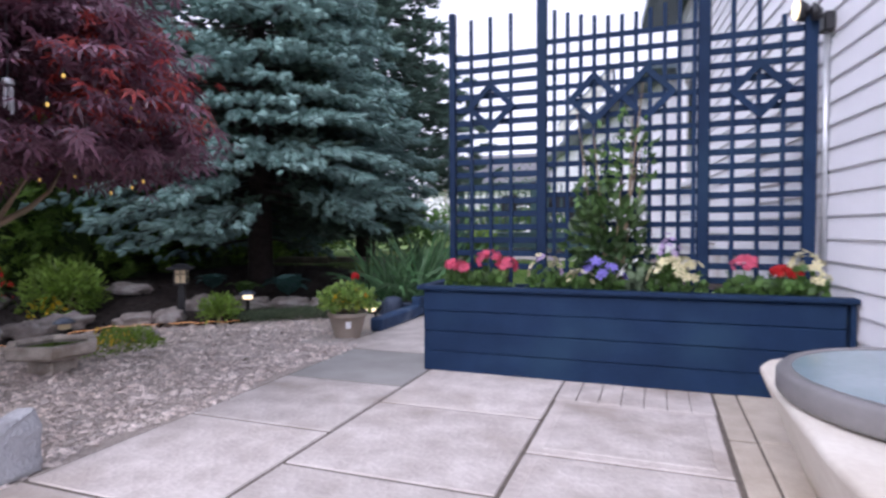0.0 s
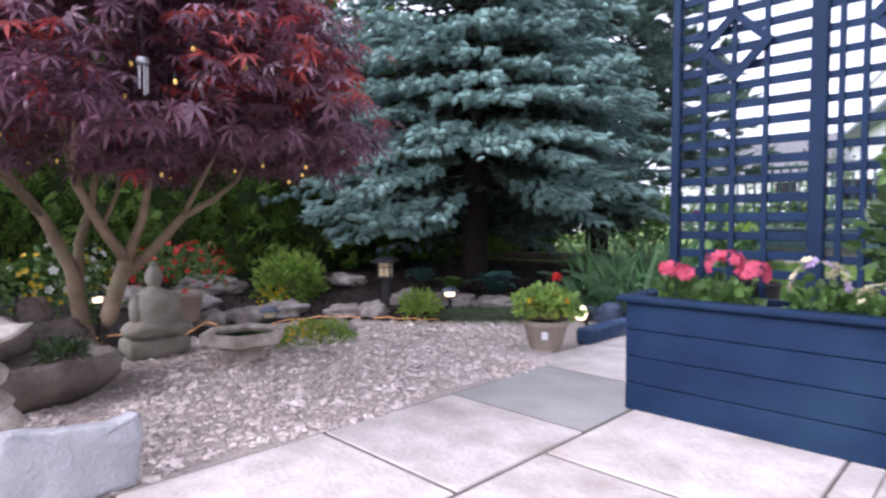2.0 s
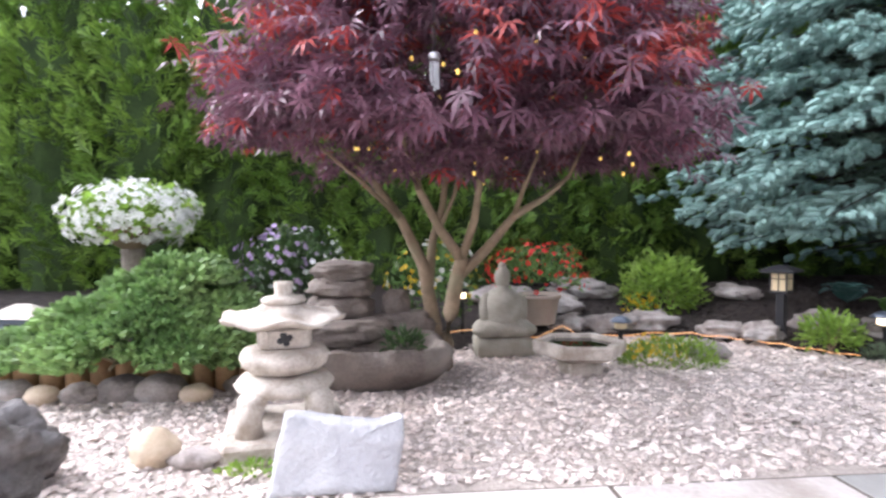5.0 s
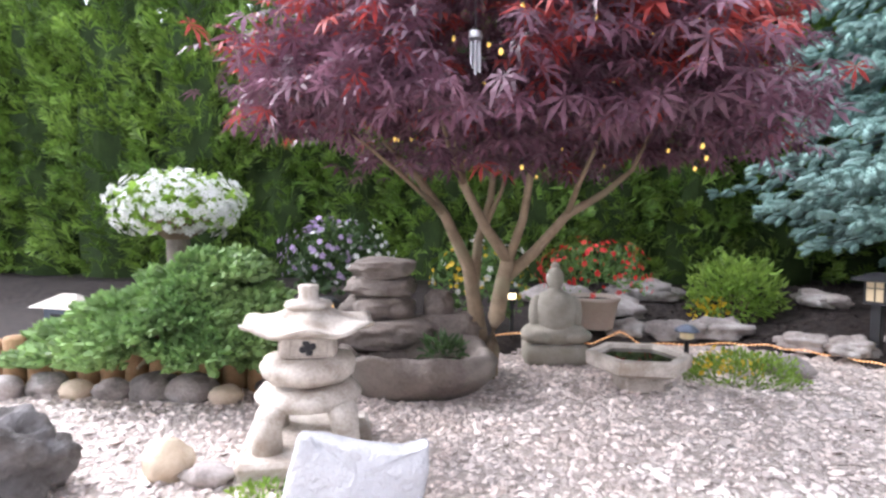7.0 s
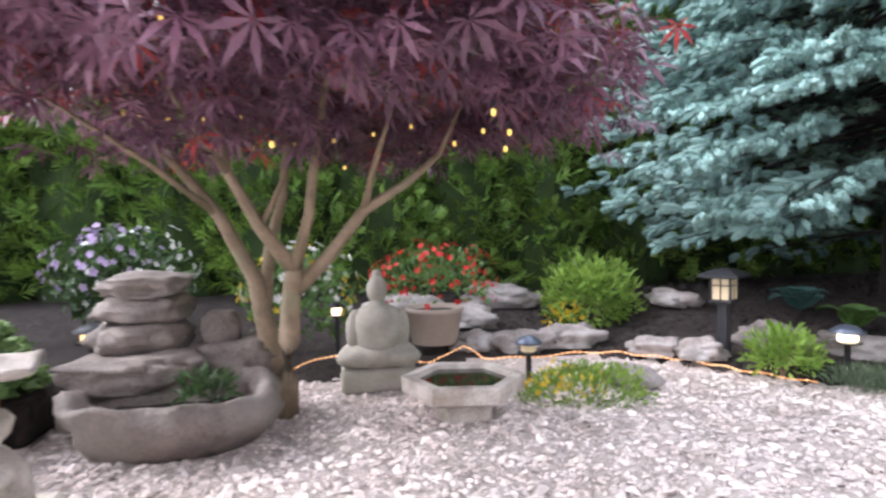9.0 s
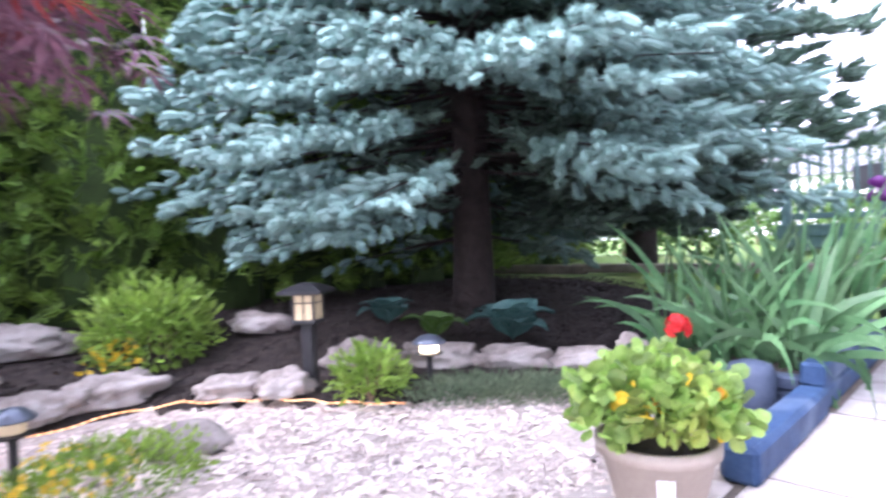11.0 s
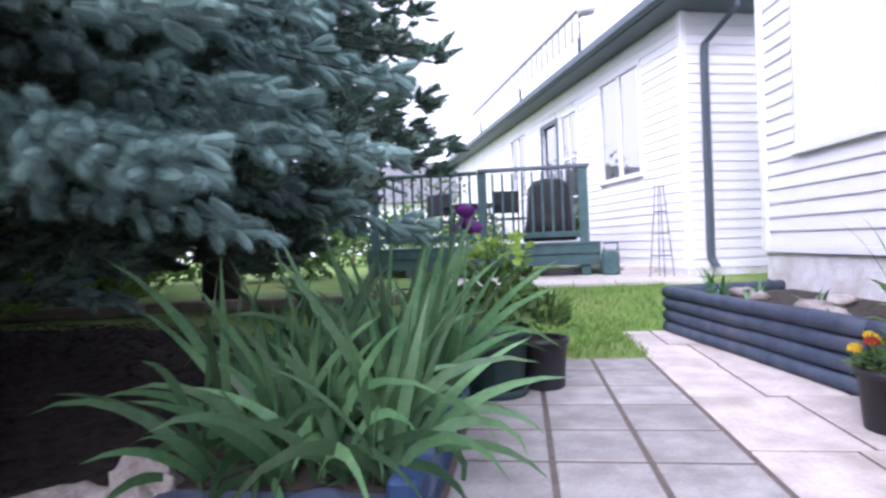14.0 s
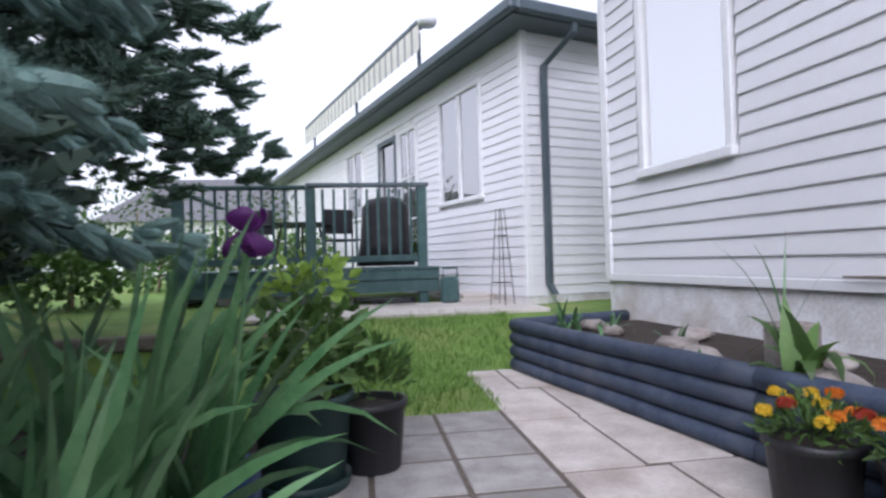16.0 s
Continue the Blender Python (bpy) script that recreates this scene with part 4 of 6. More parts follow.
leafy(90, (-0.10, 0.0, 0.75), (0.14, 0.06, 0.38), M_LEAF, 0.06, None, -0.9, 0.5, 0.6, 0.2, parent=vine)
leafy(90, (0.12, 0.0, 0.85), (0.16, 0.06, 0.42), M_LEAF, 0.06, None, -0.9, 0.5, 0.6, 0.2, parent=vine)


def bedding(x, y, z, w, green, mats, label, n=26, h=0.09, fs=0.022, category="flowers", leaf=0.05):
    t = thing("flowering_plant", label, category, x, y, z, group="planter flowers")
    leafy(140, (0, 0, h * 0.25), (w, w * 0.8, h), green, leaf, ROUND, -0.1, 0.3, 0.7, 0.4, parent=t)
    for m, k in mats:
        blossoms(k, (0, -0.01, h * 0.85), (w * 0.95, w * 0.8, h * 1.0), m, fs * 1.25, 0.1, parent=t)
    return t


def geranium(x, y, z, m, label, heads):
    t = bedding(x, y, z, 0.13, M_LEAF, [], label, h=0.13)
    for dx, dz, r in heads:
        part("stalk", Build().tube([(dx * 0.6, 0, 0.0), (dx, -0.02, dz)], 0.004, 5), M_LEAF, t)
        blossoms(40, (dx, -0.02, dz + 0.03), (r * 1.2, r * 1.2, r * 0.9), m, 0.024, -0.5, "flower_head", t)
    return t


geranium(-1.20, 4.02, 0.5, M_PINK, "small pink geranium in the blue planter", [(-0.05, 0.17, 0.035), (0.02, 0.15, 0.03)])
geranium(-1.00, 4.02, 0.5, M_PINK, "bright pink geranium in full bloom in the blue planter", [(0.0, 0.21, 0.065), (0.13, 0.17, 0.05)])
bedding(-0.62, 4.0, 0.5, 0.13, M_LEAF, [(M_MAUVE, 12), (M_CREAMP, 14)], "mixed mauve and cream petunias in the blue planter", h=0.15)
bedding(-0.40, 3.99, 0.5, 0.10, M_LEAF, [(M_CREAMP, 16)], "cream pansies in the blue planter", h=0.10)
bedding(-0.27, 4.0, 0.5, 0.15, M_LEAF, [(M_VIOLET, 30)], "violet blue pansies in the blue planter", h=0.13, fs=0.028)
bedding(-0.05, 4.04, 0.5, 0.13, M_CREEP, [(M_WHITE, 8)], "silvery dusty foliage plant in the blue planter", h=0.14)
bedding(0.17, 4.0, 0.5, 0.17, M_LEAF, [(M_CREAMP, 40)], "cream white snapdragons in the blue planter", h=0.15, fs=0.026)
bedding(0.12, 4.08, 0.55, 0.07, M_LEAF, [(M_MAUVE, 12)], "pale pink stock flowers in the blue planter", h=0.2)
geranium(0.52, 4.02, 0.5, M_PINK, "rose red geranium in the blue planter", [(0.0, 0.20, 0.05)])
geranium(0.70, 4.04, 0.5, M_RED, "dull red geranium in the blue planter", [(0.0, 0.16, 0.03), (0.08, 0.15, 0.03)])
bedding(0.83, 4.0, 0.5, 0.12, M_LEAF, [(M_CREAMP, 26)], "pale cream snapdragons at the end of the planter", h=0.16, fs=0.024)

# ---- glass-topped table at the wall ----
stone = thing("stone_base_table", "round glass table top set on a cream cast stone base", "table", 0.93, 2.4, 0)
ba = np.arange(40) / 40 * 2 * np.pi
part("base", Build().loft([[(0.02 + rx * math.copysign(abs(math.cos(a)) ** 0.38, math.cos(a)) * (1 + 0.02 * math.sin(3 * a)), -0.10 + ry * math.copysign(abs(math.sin(a)) ** 0.38, math.sin(a)), z) for a in ba] for z, rx, ry in ((0.0, 0.37, 0.66), (0.10, 0.41, 0.70), (0.25, 0.47, 0.74), (0.36, 0.515, 0.78), (0.385, 0.525, 0.79), (0.40, 0.51, 0.775), (0.395, 0.40, 0.65))]), M_CREAM, stone, "cream cast stone base", True)
part("rim", Build().lathe([(0.44, 0.405), (0.50, 0.405), (0.515, 0.42), (0.515, 0.475), (0.50, 0.49), (0.47, 0.49), (0.47, 0.475), (0.44, 0.475)], 48), M_GREYRIM, stone, "dark grey metal rim", True)
part("glass_top", Build().lathe([(0.0, 0.476), (0.468, 0.476), (0.468, 0.486), (0.0, 0.486)], 48), M_TOPGLASS, stone)

# ---- low timber, iris bed, log bed ----
solid("landscape_timber", Build().box(-2.43, -2.31, 5.03, 5.96, 0.0, 0.125, 0.018), M_NAVYOLD, "worn blue painted landscape timber lying on the paving edge", "timber")
ibed = thing("raised_bed", "blue painted timber raised bed planted with irises", "planter", -2.33, 6.0, 0)
for k in range(2):
    part("timber", Build().box(-0.10, 0.0, 0.0, 1.55, 0.003 + k * 0.105, 0.105 + k * 0.105, 0.012), M_NAVYOLD, ibed)
    part("timber", Build().box(-0.85, -0.103, 0.0, 0.09, 0.003 + k * 0.070, 0.070 + k * 0.070, 0.012), M_LOG, ibed)
part("soil", Build().box(-0.95, -0.10, 0.09, 1.6, 0.0, 0.135, 0.02), M_SOIL, ibed)
part("corner_log", Build().lathe([(0.095, 0.0), (0.10, 0.02), (0.10, 0.17), (0.085, 0.205), (0.04, 0.22), (0.0, 0.222)], 20, (-0.26, -0.12, 0)), M_LOG, ibed, "dark blue round log end", True)


def blades(n, cx, cy, z, sx, sy, lmin, lmax, w, mat, name, parent, seed, spread=0.55, fan=False):
    g, b = np.random.default_rng(seed), Build()
    for _ in range(n):
        x, y = cx + g.normal() * sx, cy + g.normal() * sy
        l, a = g.uniform(lmin, lmax), g.uniform(0, 6.283)
        lean = abs(g.normal()) * spread + 0.08
        out = Vector((math.cos(a), math.sin(a), 0)) * 0.7 + Vector(((x - cx), (y - cy), 0)) * 1.6
        out = out.normalized()
        if fan:
            x, y = min(max(x, -0.42), 0.30), min(max(y, -0.60), 0.72)
            out = (out + Vector((0.9 if g.random() < 0.62 else -0.8, 0, 0))).normalized()
        twist, flat = g.normal() * 0.45, Vector((-out.y, out.x, 0))
        curl = 0.30 if not fan else (0.34 if g.random() < 0.25 else 0.10)
        v, p, th = [], Vector((x, y, z)), 0.12 + lean * (0.55 if fan else 0.15)
        for k in range(8):
            t = k / 7
            ww = w * (0.75 + 0.5 * t if t < 0.35 else 0.93) * (1 - max(0, t - 0.45) / 0.55) ** 0.8 * g.uniform(0.97, 1.03)
            side = flat if not fan else (out * math.cos(th) - Vector((0, 0, math.sin(th)))) * math.cos(twist) + flat * math.sin(twist)
            v += [p - side * ww, p + side * ww]
            th += lean * curl * (0.35 + 1.4 * t)
            p = p + (Vector((0, 0, 1)) * math.cos(th) + out * math.sin(th)) * l / 7
        b.add([q[:] for q in v], [(2 * k, 2 * k + 1, 2 * k + 3, 2 * k + 2) for k in range(7)])
    return part(name, b, mat, parent)


iris = thing("iris_clump", "dense clump of sword-leaved irises in the blue raised bed", "plant", -2.75, 6.75, 0.14)
blades(95, -0.08, -0.25, 0, 0.24, 0.22, 0.50, 0.82, 0.024, M_IRIS, "leaf", iris, 5, 0.80, True)
blades(95, 0.10, 0.25, 0, 0.20, 0.28, 0.6, 0.95, 0.024, M_IRIS, "leaf", iris, 6, 0.55, True)
blades(45, 0.22, -0.45, 0, 0.18, 0.14, 0.48, 0.75, 0.023, M_IRIS, "leaf", iris, 8, 0.9, True)
blades(26, 0.05, -0.58, 0.0, 0.26, 0.05, 0.35, 0.55, 0.018, M_IRIS, "leaf", iris, 12, 1.5, True)
part("flower_stem", Build().tube([(0.4, 0.1, 0), (0.46, 0.15, 0.4), (0.50, 0.18, 0.78)], 0.006, 6), M_IRIS, iris)
bloom = part("bloom", Build().rock((0.5, 0.18, 0.835), (0.018, 0.018, 0.035), 2, 0.1, 3), M_PURPLE, iris, "deep purple bearded iris bloom", True)
for k in range(3):
    a = k * 2.094 + 0.4
    for up, l in ((1, 0.056), (-1, 0.058)):
        aa = a + (1.05 if up < 0 else 0)
        c, s = math.cos(aa), math.sin(aa)
        rings = []
        for t in np.linspace(0, 1, 6):
            r = l * (0.25 + 0.75 * math.sin(t * 2.2)) * (0.75 if up > 0 else 1)
            z = up * l * 1.15 * t
            w = 0.042 * math.sin(0.25 + 2.6 * t)
            rings += [(0.5 + c * r - s * w, 0.18 + s * r + c * w, 0.85 + z), (0.5 + c * (r + 0.012), 0.18 + s * (r + 0.012), 0.85 + z * 1.02), (0.5 + c * r + s * w, 0.18 + s * r - c * w, 0.85 + z)]
        part("petal", Build().add(rings, [(3 * i + j, 3 * i + j + 1, 3 * i + j + 4, 3 * i + j + 3) for i in range(5) for j in (0, 1)]), M_PURPLE, bloom, "", True)

lbed = thing("log_raised_bed", "raised bed of dark blue stacked half logs against the foundation", "planter", -0.77, 9.88, 0, 10.8)
for k in range(4):
    z = 0.052 + k * 0.103
    for j, (y0, y1) in enumerate(((-4.6, -2.36), (-2.35, 0.0))):
        ys = np.linspace(y0, y1, 12)
        rr = 0.054
        part("log", Build().tube([(0.05 + 0.004 * math.sin(y * 3 + k), y, z + 0.003 * math.sin(y * 4 + k)) for y in ys], [rr * (1 + 0.05 * math.sin(7 * y + k)) for y in ys], 12), M_LOG, lbed, smooth=True)
    part("log", Build().tube([(0.06 + t * 1.15, 0.0 + t * 0.12, z) for t in np.linspace(0, 1, 6)], 0.054, 12), M_LOG, lbed, smooth=True)
part("soil", Build().box(0.09, 1.35, -4.6, -0.03, 0.0, 0.34, 0.02), M_SOIL, lbed)
for k in range(7):
    r_ = R.random(3)
    solid("rock", Build().rock((-0.25 + 0.5 * r_[0], 7.4 + k * 0.36, 0.37), (0.07 + 0.08 * r_[1], 0.09 + 0.06 * r_[2], 0.05), 2, 0.3, k), M_ROCK, "brown stone lying on the soil of the log bed", "rock", "stones in the log bed", smooth=True)
for x, y, l, n in ((-0.42, 9.45, 0.34, 22), (-0.2, 9.2, 0.26, 14), (-0.05, 8.6, 0.18, 7), (-0.2, 8.05, 0.15, 5)):
    t = thing("bed_plant", "short strappy green plant in the log bed", "plant", x, y, 0.34, group="plants in the log bed")
    blades(n, 0, 0, 0, 0.04, 0.04, l * 0.6, l, 0.014, M_IRIS, "leaf", t, int(y * 100), 0.7)
t = thing("bed_plant", "broad-leaved tulip plant in the log bed", "plant", -0.12, 7.55, 0.34, group="plants in the log bed")
blades(12, 0, 0, 0, 0.04, 0.05, 0.30, 0.44, 0.044, M_LEAF, "leaf", t, 77, 1.5)
blades(4, 0.05, 0.1, 0, 0.03, 0.10, 0.5, 0.75, 0.006, M_IRIS, "stalk", t, 78, 0.35)
st = solid("square_planter_block", Build().box(-0.02, 0.16, 7.72, 7.9, 0.34, 0.56, 0.012), M_ROCK, "grey concrete block standing in the log bed", "block")


def pot(x, y, r0, r1, h, mat, label, ribs=False, z=0.0, rim=0.018, saucer=None):
    t = thing("plant_pot", label, "plant pot", x, y, z)
    part("body", Build().lathe([(r0 * 0.97, 0), (r0, 0.01), (r1 * 0.985, h - rim * 1.8), (r1 + rim * 0.5, h - rim * 1.7), (r1 + rim * 0.6, h), (r1 - 0.008, h), (r1 - 0.012, h - 0.05), (0.02, h - 0.05)], 40, wave=0.006 if ribs else 0, waves=20), mat, t, smooth=True)
    part("soil", Build().lathe([(0.0, h - 0.045), (r1 - 0.016, h - 0.045), (r1 - 0.02, h - 0.03), (0.0, h - 0.025)], 24), M_SOIL, t)
    if saucer:
        part("saucer", Build().lathe([(r0, 0.0), (r0 + saucer, 0.005), (r0 + saucer + 0.012, 0.05), (r0 + saucer, 0.05), (r0 + 0.004, 0.012)], 36), mat, t, smooth=True)
    return t


# beige pot with the yellowing geranium
bp = pot(-2.475, 4.70, 0.112, 0.160, 0.225, M_POTBEIGE, "beige plastic flower pot with a white sticker on the gravel edge", rim=0.022)
sticker = Build().add([(0.150 * math.cos(a), 0.150 * math.sin(a), z) for a in (-1.15, -1.0, -0.85) for z in (0.10, 0.16)], [(0, 2, 3, 1), (2, 4, 5, 3)])
part("sticker", sticker, M_TRIM, bp, "white price sticker")
ger = thing("geranium", "yellowing potted geranium with one red flower head", "plant", -2.475, 4.70, 0.2)
leafy(900, (0.0, 0.0, 0.10), (0.25, 0.25, 0.165), M_GERAN, 0.046, DISC, -0.35, 0.45, 0.7, 0.3, parent=ger)
leafy(28, (0.03, -0.02, 0.10), (0.25, 0.25, 0.16), M_YELLOW, 0.034, DISC, -0.3, 0.4, 0.7, 0.3, "yellowed_leaves", ger)
part("flower_stalk", Build().tube([(0, 0.02, 0.0), (0.03, 0.08, 0.30)], 0.004, 5), M_GERAN, ger)
blossoms(40, (0.03, 0.09, 0.325), (0.034, 0.034, 0.026), M_RED, 0.017, -0.6, "flower_head", ger, "scarlet flower head")
blossoms(9, (0.06, 0.0, 0.13), (0.14, 0.12, 0.10), M_ORANGE, 0.016, -0.2, "wilted_petals", ger)

# pots on the pavers
pot(-1.92, 7.90, 0.125, 0.15, 0.30, M_BLACK, "round black plastic nursery pot on the pavers")
hb = thing("potted_herb", "feathery green herb growing in the black pot", "plant", -1.92, 7.90, 0.27)
leafy(260, (0, 0, 0.10), (0.17, 0.17, 0.17), M_LEAF, 0.10, leaf_template(0.10), -0.2, 0.3, 0.7, 0.9, parent=hb)
pot(-2.20, 7.75, 0.165, 0.20, 0.38, M_POTGREEN, "large dark green pot with a saucer on the pavers", saucer=0.02)
rp = thing("raspberry_plant", "upright leafy plant growing in the large green pot", "plant", -2.20, 7.75, 0.34)
for k in range(7):
    a = k * 0.9
    part("cane", Build().tube([(0.04 * math.cos(a), 0.04 * math.sin(a), 0), (0.12 * math.cos(a), 0.12 * math.sin(a), 0.4)], 0.006, 5), M_LEAF, rp)
leafy(260, (0.02, 0, 0.22), (0.24, 0.24, 0.27), M_LEAF, 0.085, None, -0.8, 0.4, 0.6, 0.2, parent=rp)
leafy(70, (0.04, 0, 0.45), (0.20, 0.20, 0.14), M_LIME, 0.075, None, -0.2, 0.4, 0.5, 0.3, parent=rp)
for x, y, z, lab in ((-0.445, 7.10, 0, "black ribbed nursery pot of marigolds on the slabs"), (-0.305, 6.78, 0, "second black nursery pot of marigolds on the slabs")):
    pot(x, y, 0.125, 0.15, 0.27, M_BLACK, lab, True)
    mg = thing("marigolds", "yellow, orange and rust marigolds in a black pot", "flowers", x, y, 0.25, group="potted marigolds")
    leafy(300, (0, 0, 0.03), (0.17, 0.17, 0.11), M_LEAF, 0.055, leaf_template(0.16), -0.2, 0.3, 0.7, 0.5, parent=mg)
    g = np.random.default_rng(int(-x * 100))
    for k in range(11):
        a, r_ = k * 2.4, 0.035 + 0.125 * math.sqrt(k / 11)
        m_ = (M_YELLOW, M_YELLOW, M_ORANGE, M_YELLOW, M_RUST, M_ORANGE)[k % 6] if y > 7 else (M_ORANGE, M_RUST, M_ORANGE)[k % 3]
        blossoms(26, (r_ * math.cos(a), r_ * math.sin(a), 0.155 + g.uniform(-0.03, 0.03) - r_ * 0.3), (0.023, 0.023, 0.014), m_, 0.016, 0.0, "flower_head", mg, r=g)

# ---- gravel garden ----
lan = thing("stone_lantern", "weathered pale Japanese snow-viewing stone lantern on the gravel", "stone lantern", -2.80, 1.38, -0.015, 12)
part("base_slab", Build().box(-0.27, 0.27, -0.25, 0.25, 0.0, 0.085, 0.015), M_STONE, lan)
for k in range(4):
    a = k * math.pi / 2 + 0.78
    c, s = math.cos(a), math.sin(a)
    rings = []
    for t, (r, z, w) in enumerate(((0.205, 0.085, 0.058), (0.205, 0.15, 0.052), (0.185, 0.225, 0.062), (0.10, 0.275, 0.09))):
        rings.append([(c * r + w * math.cos(b), s * r + w * math.sin(b), z) for b in np.arange(10) / 10 * 6.283])
    part("leg", Build().loft(rings), M_STONE, lan, "", True)
part("leg_ring", Build().lathe([(0.10, 0.225), (0.195, 0.232), (0.212, 0.262), (0.185, 0.295), (0.14, 0.306), (0.0, 0.306)], 24), M_STONE, lan, smooth=True)
part("platform", Build().lathe([(0.10, 0.307), (0.15, 0.318), (0.182, 0.348), (0.192, 0.385), (0.178, 0.405), (0.12, 0.419), (0.0, 0.419)], 48, wave=0.03, waves=6), M_STONE, lan, smooth=True)
light_box = part("light_box", Build().box(-0.102, 0.102, -0.102, 0.102, 0.42, 0.506, 0.010), M_STONE, lan)
for a in range(4):
    fb = Build()
    for y0, y1, z0, z1 in ((-0.075, 0.075, 0.424, 0.432), (-0.075, 0.075, 0.490, 0.498), (-0.075, -0.064, 0.433, 0.489), (0.064, 0.075, 0.433, 0.489)):
        fb.box(0.1025, 0.112, y0, y1, z0, z1, 0.003)
    q = part("carved_frame", fb, M_STONE, light_box)
    q.matrix_basis = pose(0, 0, 0, 0, 0, 90 * a)
    # black discs on the solid box stand for the shade within a hole
    hole = Build()
    for k in range(4):
        c, w = math.cos(k * 1.571 + 0.3), math.sin(k * 1.571 + 0.3)
        hole.lathe([(0.0, -0.001), (0.0145, 0.0), (0.012, 0.003), (0.0, 0.004)], 10, (0.019 * c, 0.019 * w, 0))
    hole.lathe([(0.0, -0.001), (0.014, 0.0), (0.010, 0.0045), (0.0, 0.005)], 10)
    q = part("light_hole", hole, M_BLACK, light_box, "black discs for a shaded flower-shaped light hole")
    q.matrix_basis = pose(0, 0, 0, 0, 0, 90 * a) @ pose(0.102, 0, 0.461, 0, 90, 0)
part("roof", Build().lathe([(0.09, 0.507), (0.17, 0.513), (0.235, 0.526), (0.262, 0.537), (0.267, 0.546), (0.235, 0.546), (0.17, 0.560), (0.12, 0.578), (0.09, 0.600), (0.0, 0.602)], 72, wave=0.04, waves=6, lift=0.24), M_STONE, lan, smooth=True)
part("finial", Build().lathe([(0.088, 0.601), (0.096, 0.612), (0.088, 0.628), (0.046, 0.632), (0.038, 0.647), (0.042, 0.688), (0.036, 0.694), (0.0, 0.695)], 24), M_STONE, lan, smooth=True)


def faced_stone(at, outline, thick, lean, turn, rough=0.012, seed=1):
    """An upright stone with a flat rough face: an outline in (across, up), given depth and leant back."""
    n_, rings = 10, []
    c = np.mean(outline, axis=0)
    pts2 = []
    for (a0, a1), (b0, b1) in zip(outline, outline[1:] + outline[:1]):
        pts2 += [(a0 + (b0 - a0) * t, a1 + (b1 - a1) * t) for t in np.linspace(0, 1, n_, endpoint=False)]
    for d, ks in ((0, (0.02, 0.2, 0.4, 0.6, 0.8, 0.93)), (0.012, (0.985,)), (thick * 0.4, (1.0,)), (thick * 0.85, (0.95,)), (thick, (0.82, 0.4, 0.02))):
        for k_ in ks:
            rings.append([(d, c[0] + (p[0] - c[0]) * k_, c[1] + (p[1] - c[1]) * k_) for p in pts2])
    out = []
    m_ = pose(*at, 0, 0, turn)
    for rg in rings:
        row = []
        for d, u, w in rg:
            q = Vector((u * 9, w * 9, d * 9 + seed))
            e_ = rough * (noise.noise(q) + 0.5 * noise.noise(q * 2.6) + 0.25 * noise.noise(q * 6))
            row.append((m_ @ Vector((-d + e_ - (w * lean), u + e_ * 0.6, max(0.0, w + e_ * 0.5))))[:])
        out.append(row)
    return Build().loft(out)


solid("standing_stone", faced_stone((-2.20, 1.66, 0.0), [(-0.235, 0.0), (0.20, 0.0), (0.225, 0.12), (0.235, 0.235), (0.16, 0.215), (0.02, 0.225), (-0.10, 0.25), (-0.19, 0.255), (-0.215, 0.13)], 0.10, 0.35, 2, 0.016), M_WHITEROCK, "flat-faced pale quartz slab leaning upright at the gravel edge", "rock", smooth=True)
solid("boulder", Build().rock((-2.33, 0.42, 0.11), (0.20, 0.225, 0.195), 5, 0.42, 9, 0.66, 1.8), M_DARKROCK, "pitted dark grey boulder on the gravel", "rock", smooth=True)
solid("rock", Build().rock((-2.56, 0.93, 0.05), (0.075, 0.09, 0.085), 3, 0.25, 5, 0.65), M_TANROCK, "small tan sandstone rock on the gravel", "rock", smooth=True)
solid("rock", Build().rock((-2.50, 1.10, 0.03), (0.06, 0.09, 0.05), 3, 0.3, 6, 0.65), M_ROCK, "small pale grey rock on the gravel", "rock", smooth=True)
moss = thing("moss_patch", "small patch of green moss on the gravel", "moss", -2.45, 1.33, 0)
leafy(160, (0, 0, 0), (0.10, 0.13, 0.02), M_LIME, 0.025, None, 0.0, 0.3, 0.5, 0.8, parent=moss)

# cast rock fountain
fo = thing("rock_fountain", "tiered brown cast-rock water fountain with a bowl", "fountain", -3.62, 1.76, 0)
bw = np.arange(72) / 72 * 2 * np.pi
rings = []
for z, k in ((0.0, 0.60), (0.03, 0.72), (0.07, 0.82), (0.11, 0.92), (0.15, 0.97), (0.19, 1.0), (0.225, 0.985), (0.245, 0.93), (0.24, 0.84), (0.20, 0.79), (0.15, 0.70)):
    ring = []
    for a in bw:
        c, q = math.cos(a), math.sin(a)
        n1, n2 = noise.noise(Vector((c * 1.6, q * 1.6, z * 5))), noise.noise(Vector((c * 4.5, q * 4.5, z * 14)))
        seam = max(0.0, 1 - abs(noise.noise(Vector((c * 1.1, q * 1.1, z * 13 + 4)))) * 8)
        e = 1 + 0.20 * n1 + 0.08 * n2 - 0.06 * seam
        ring.append((0.33 * k * e * c, 0.43 * k * e * q, z + (0.045 * noise.noise(Vector((c * 2.2, q * 2.2, 7))) + 0.015 * n2) * (z > 0.1)))
    rings.append(ring)
part("bowl", Build().loft(rings), M_FOUNT, fo, "", True)
part("water", Build().lathe([(0.0, 0.17), (0.24, 0.17), (0.24, 0.172), (0.0, 0.172)], 30), M_WATER, fo)
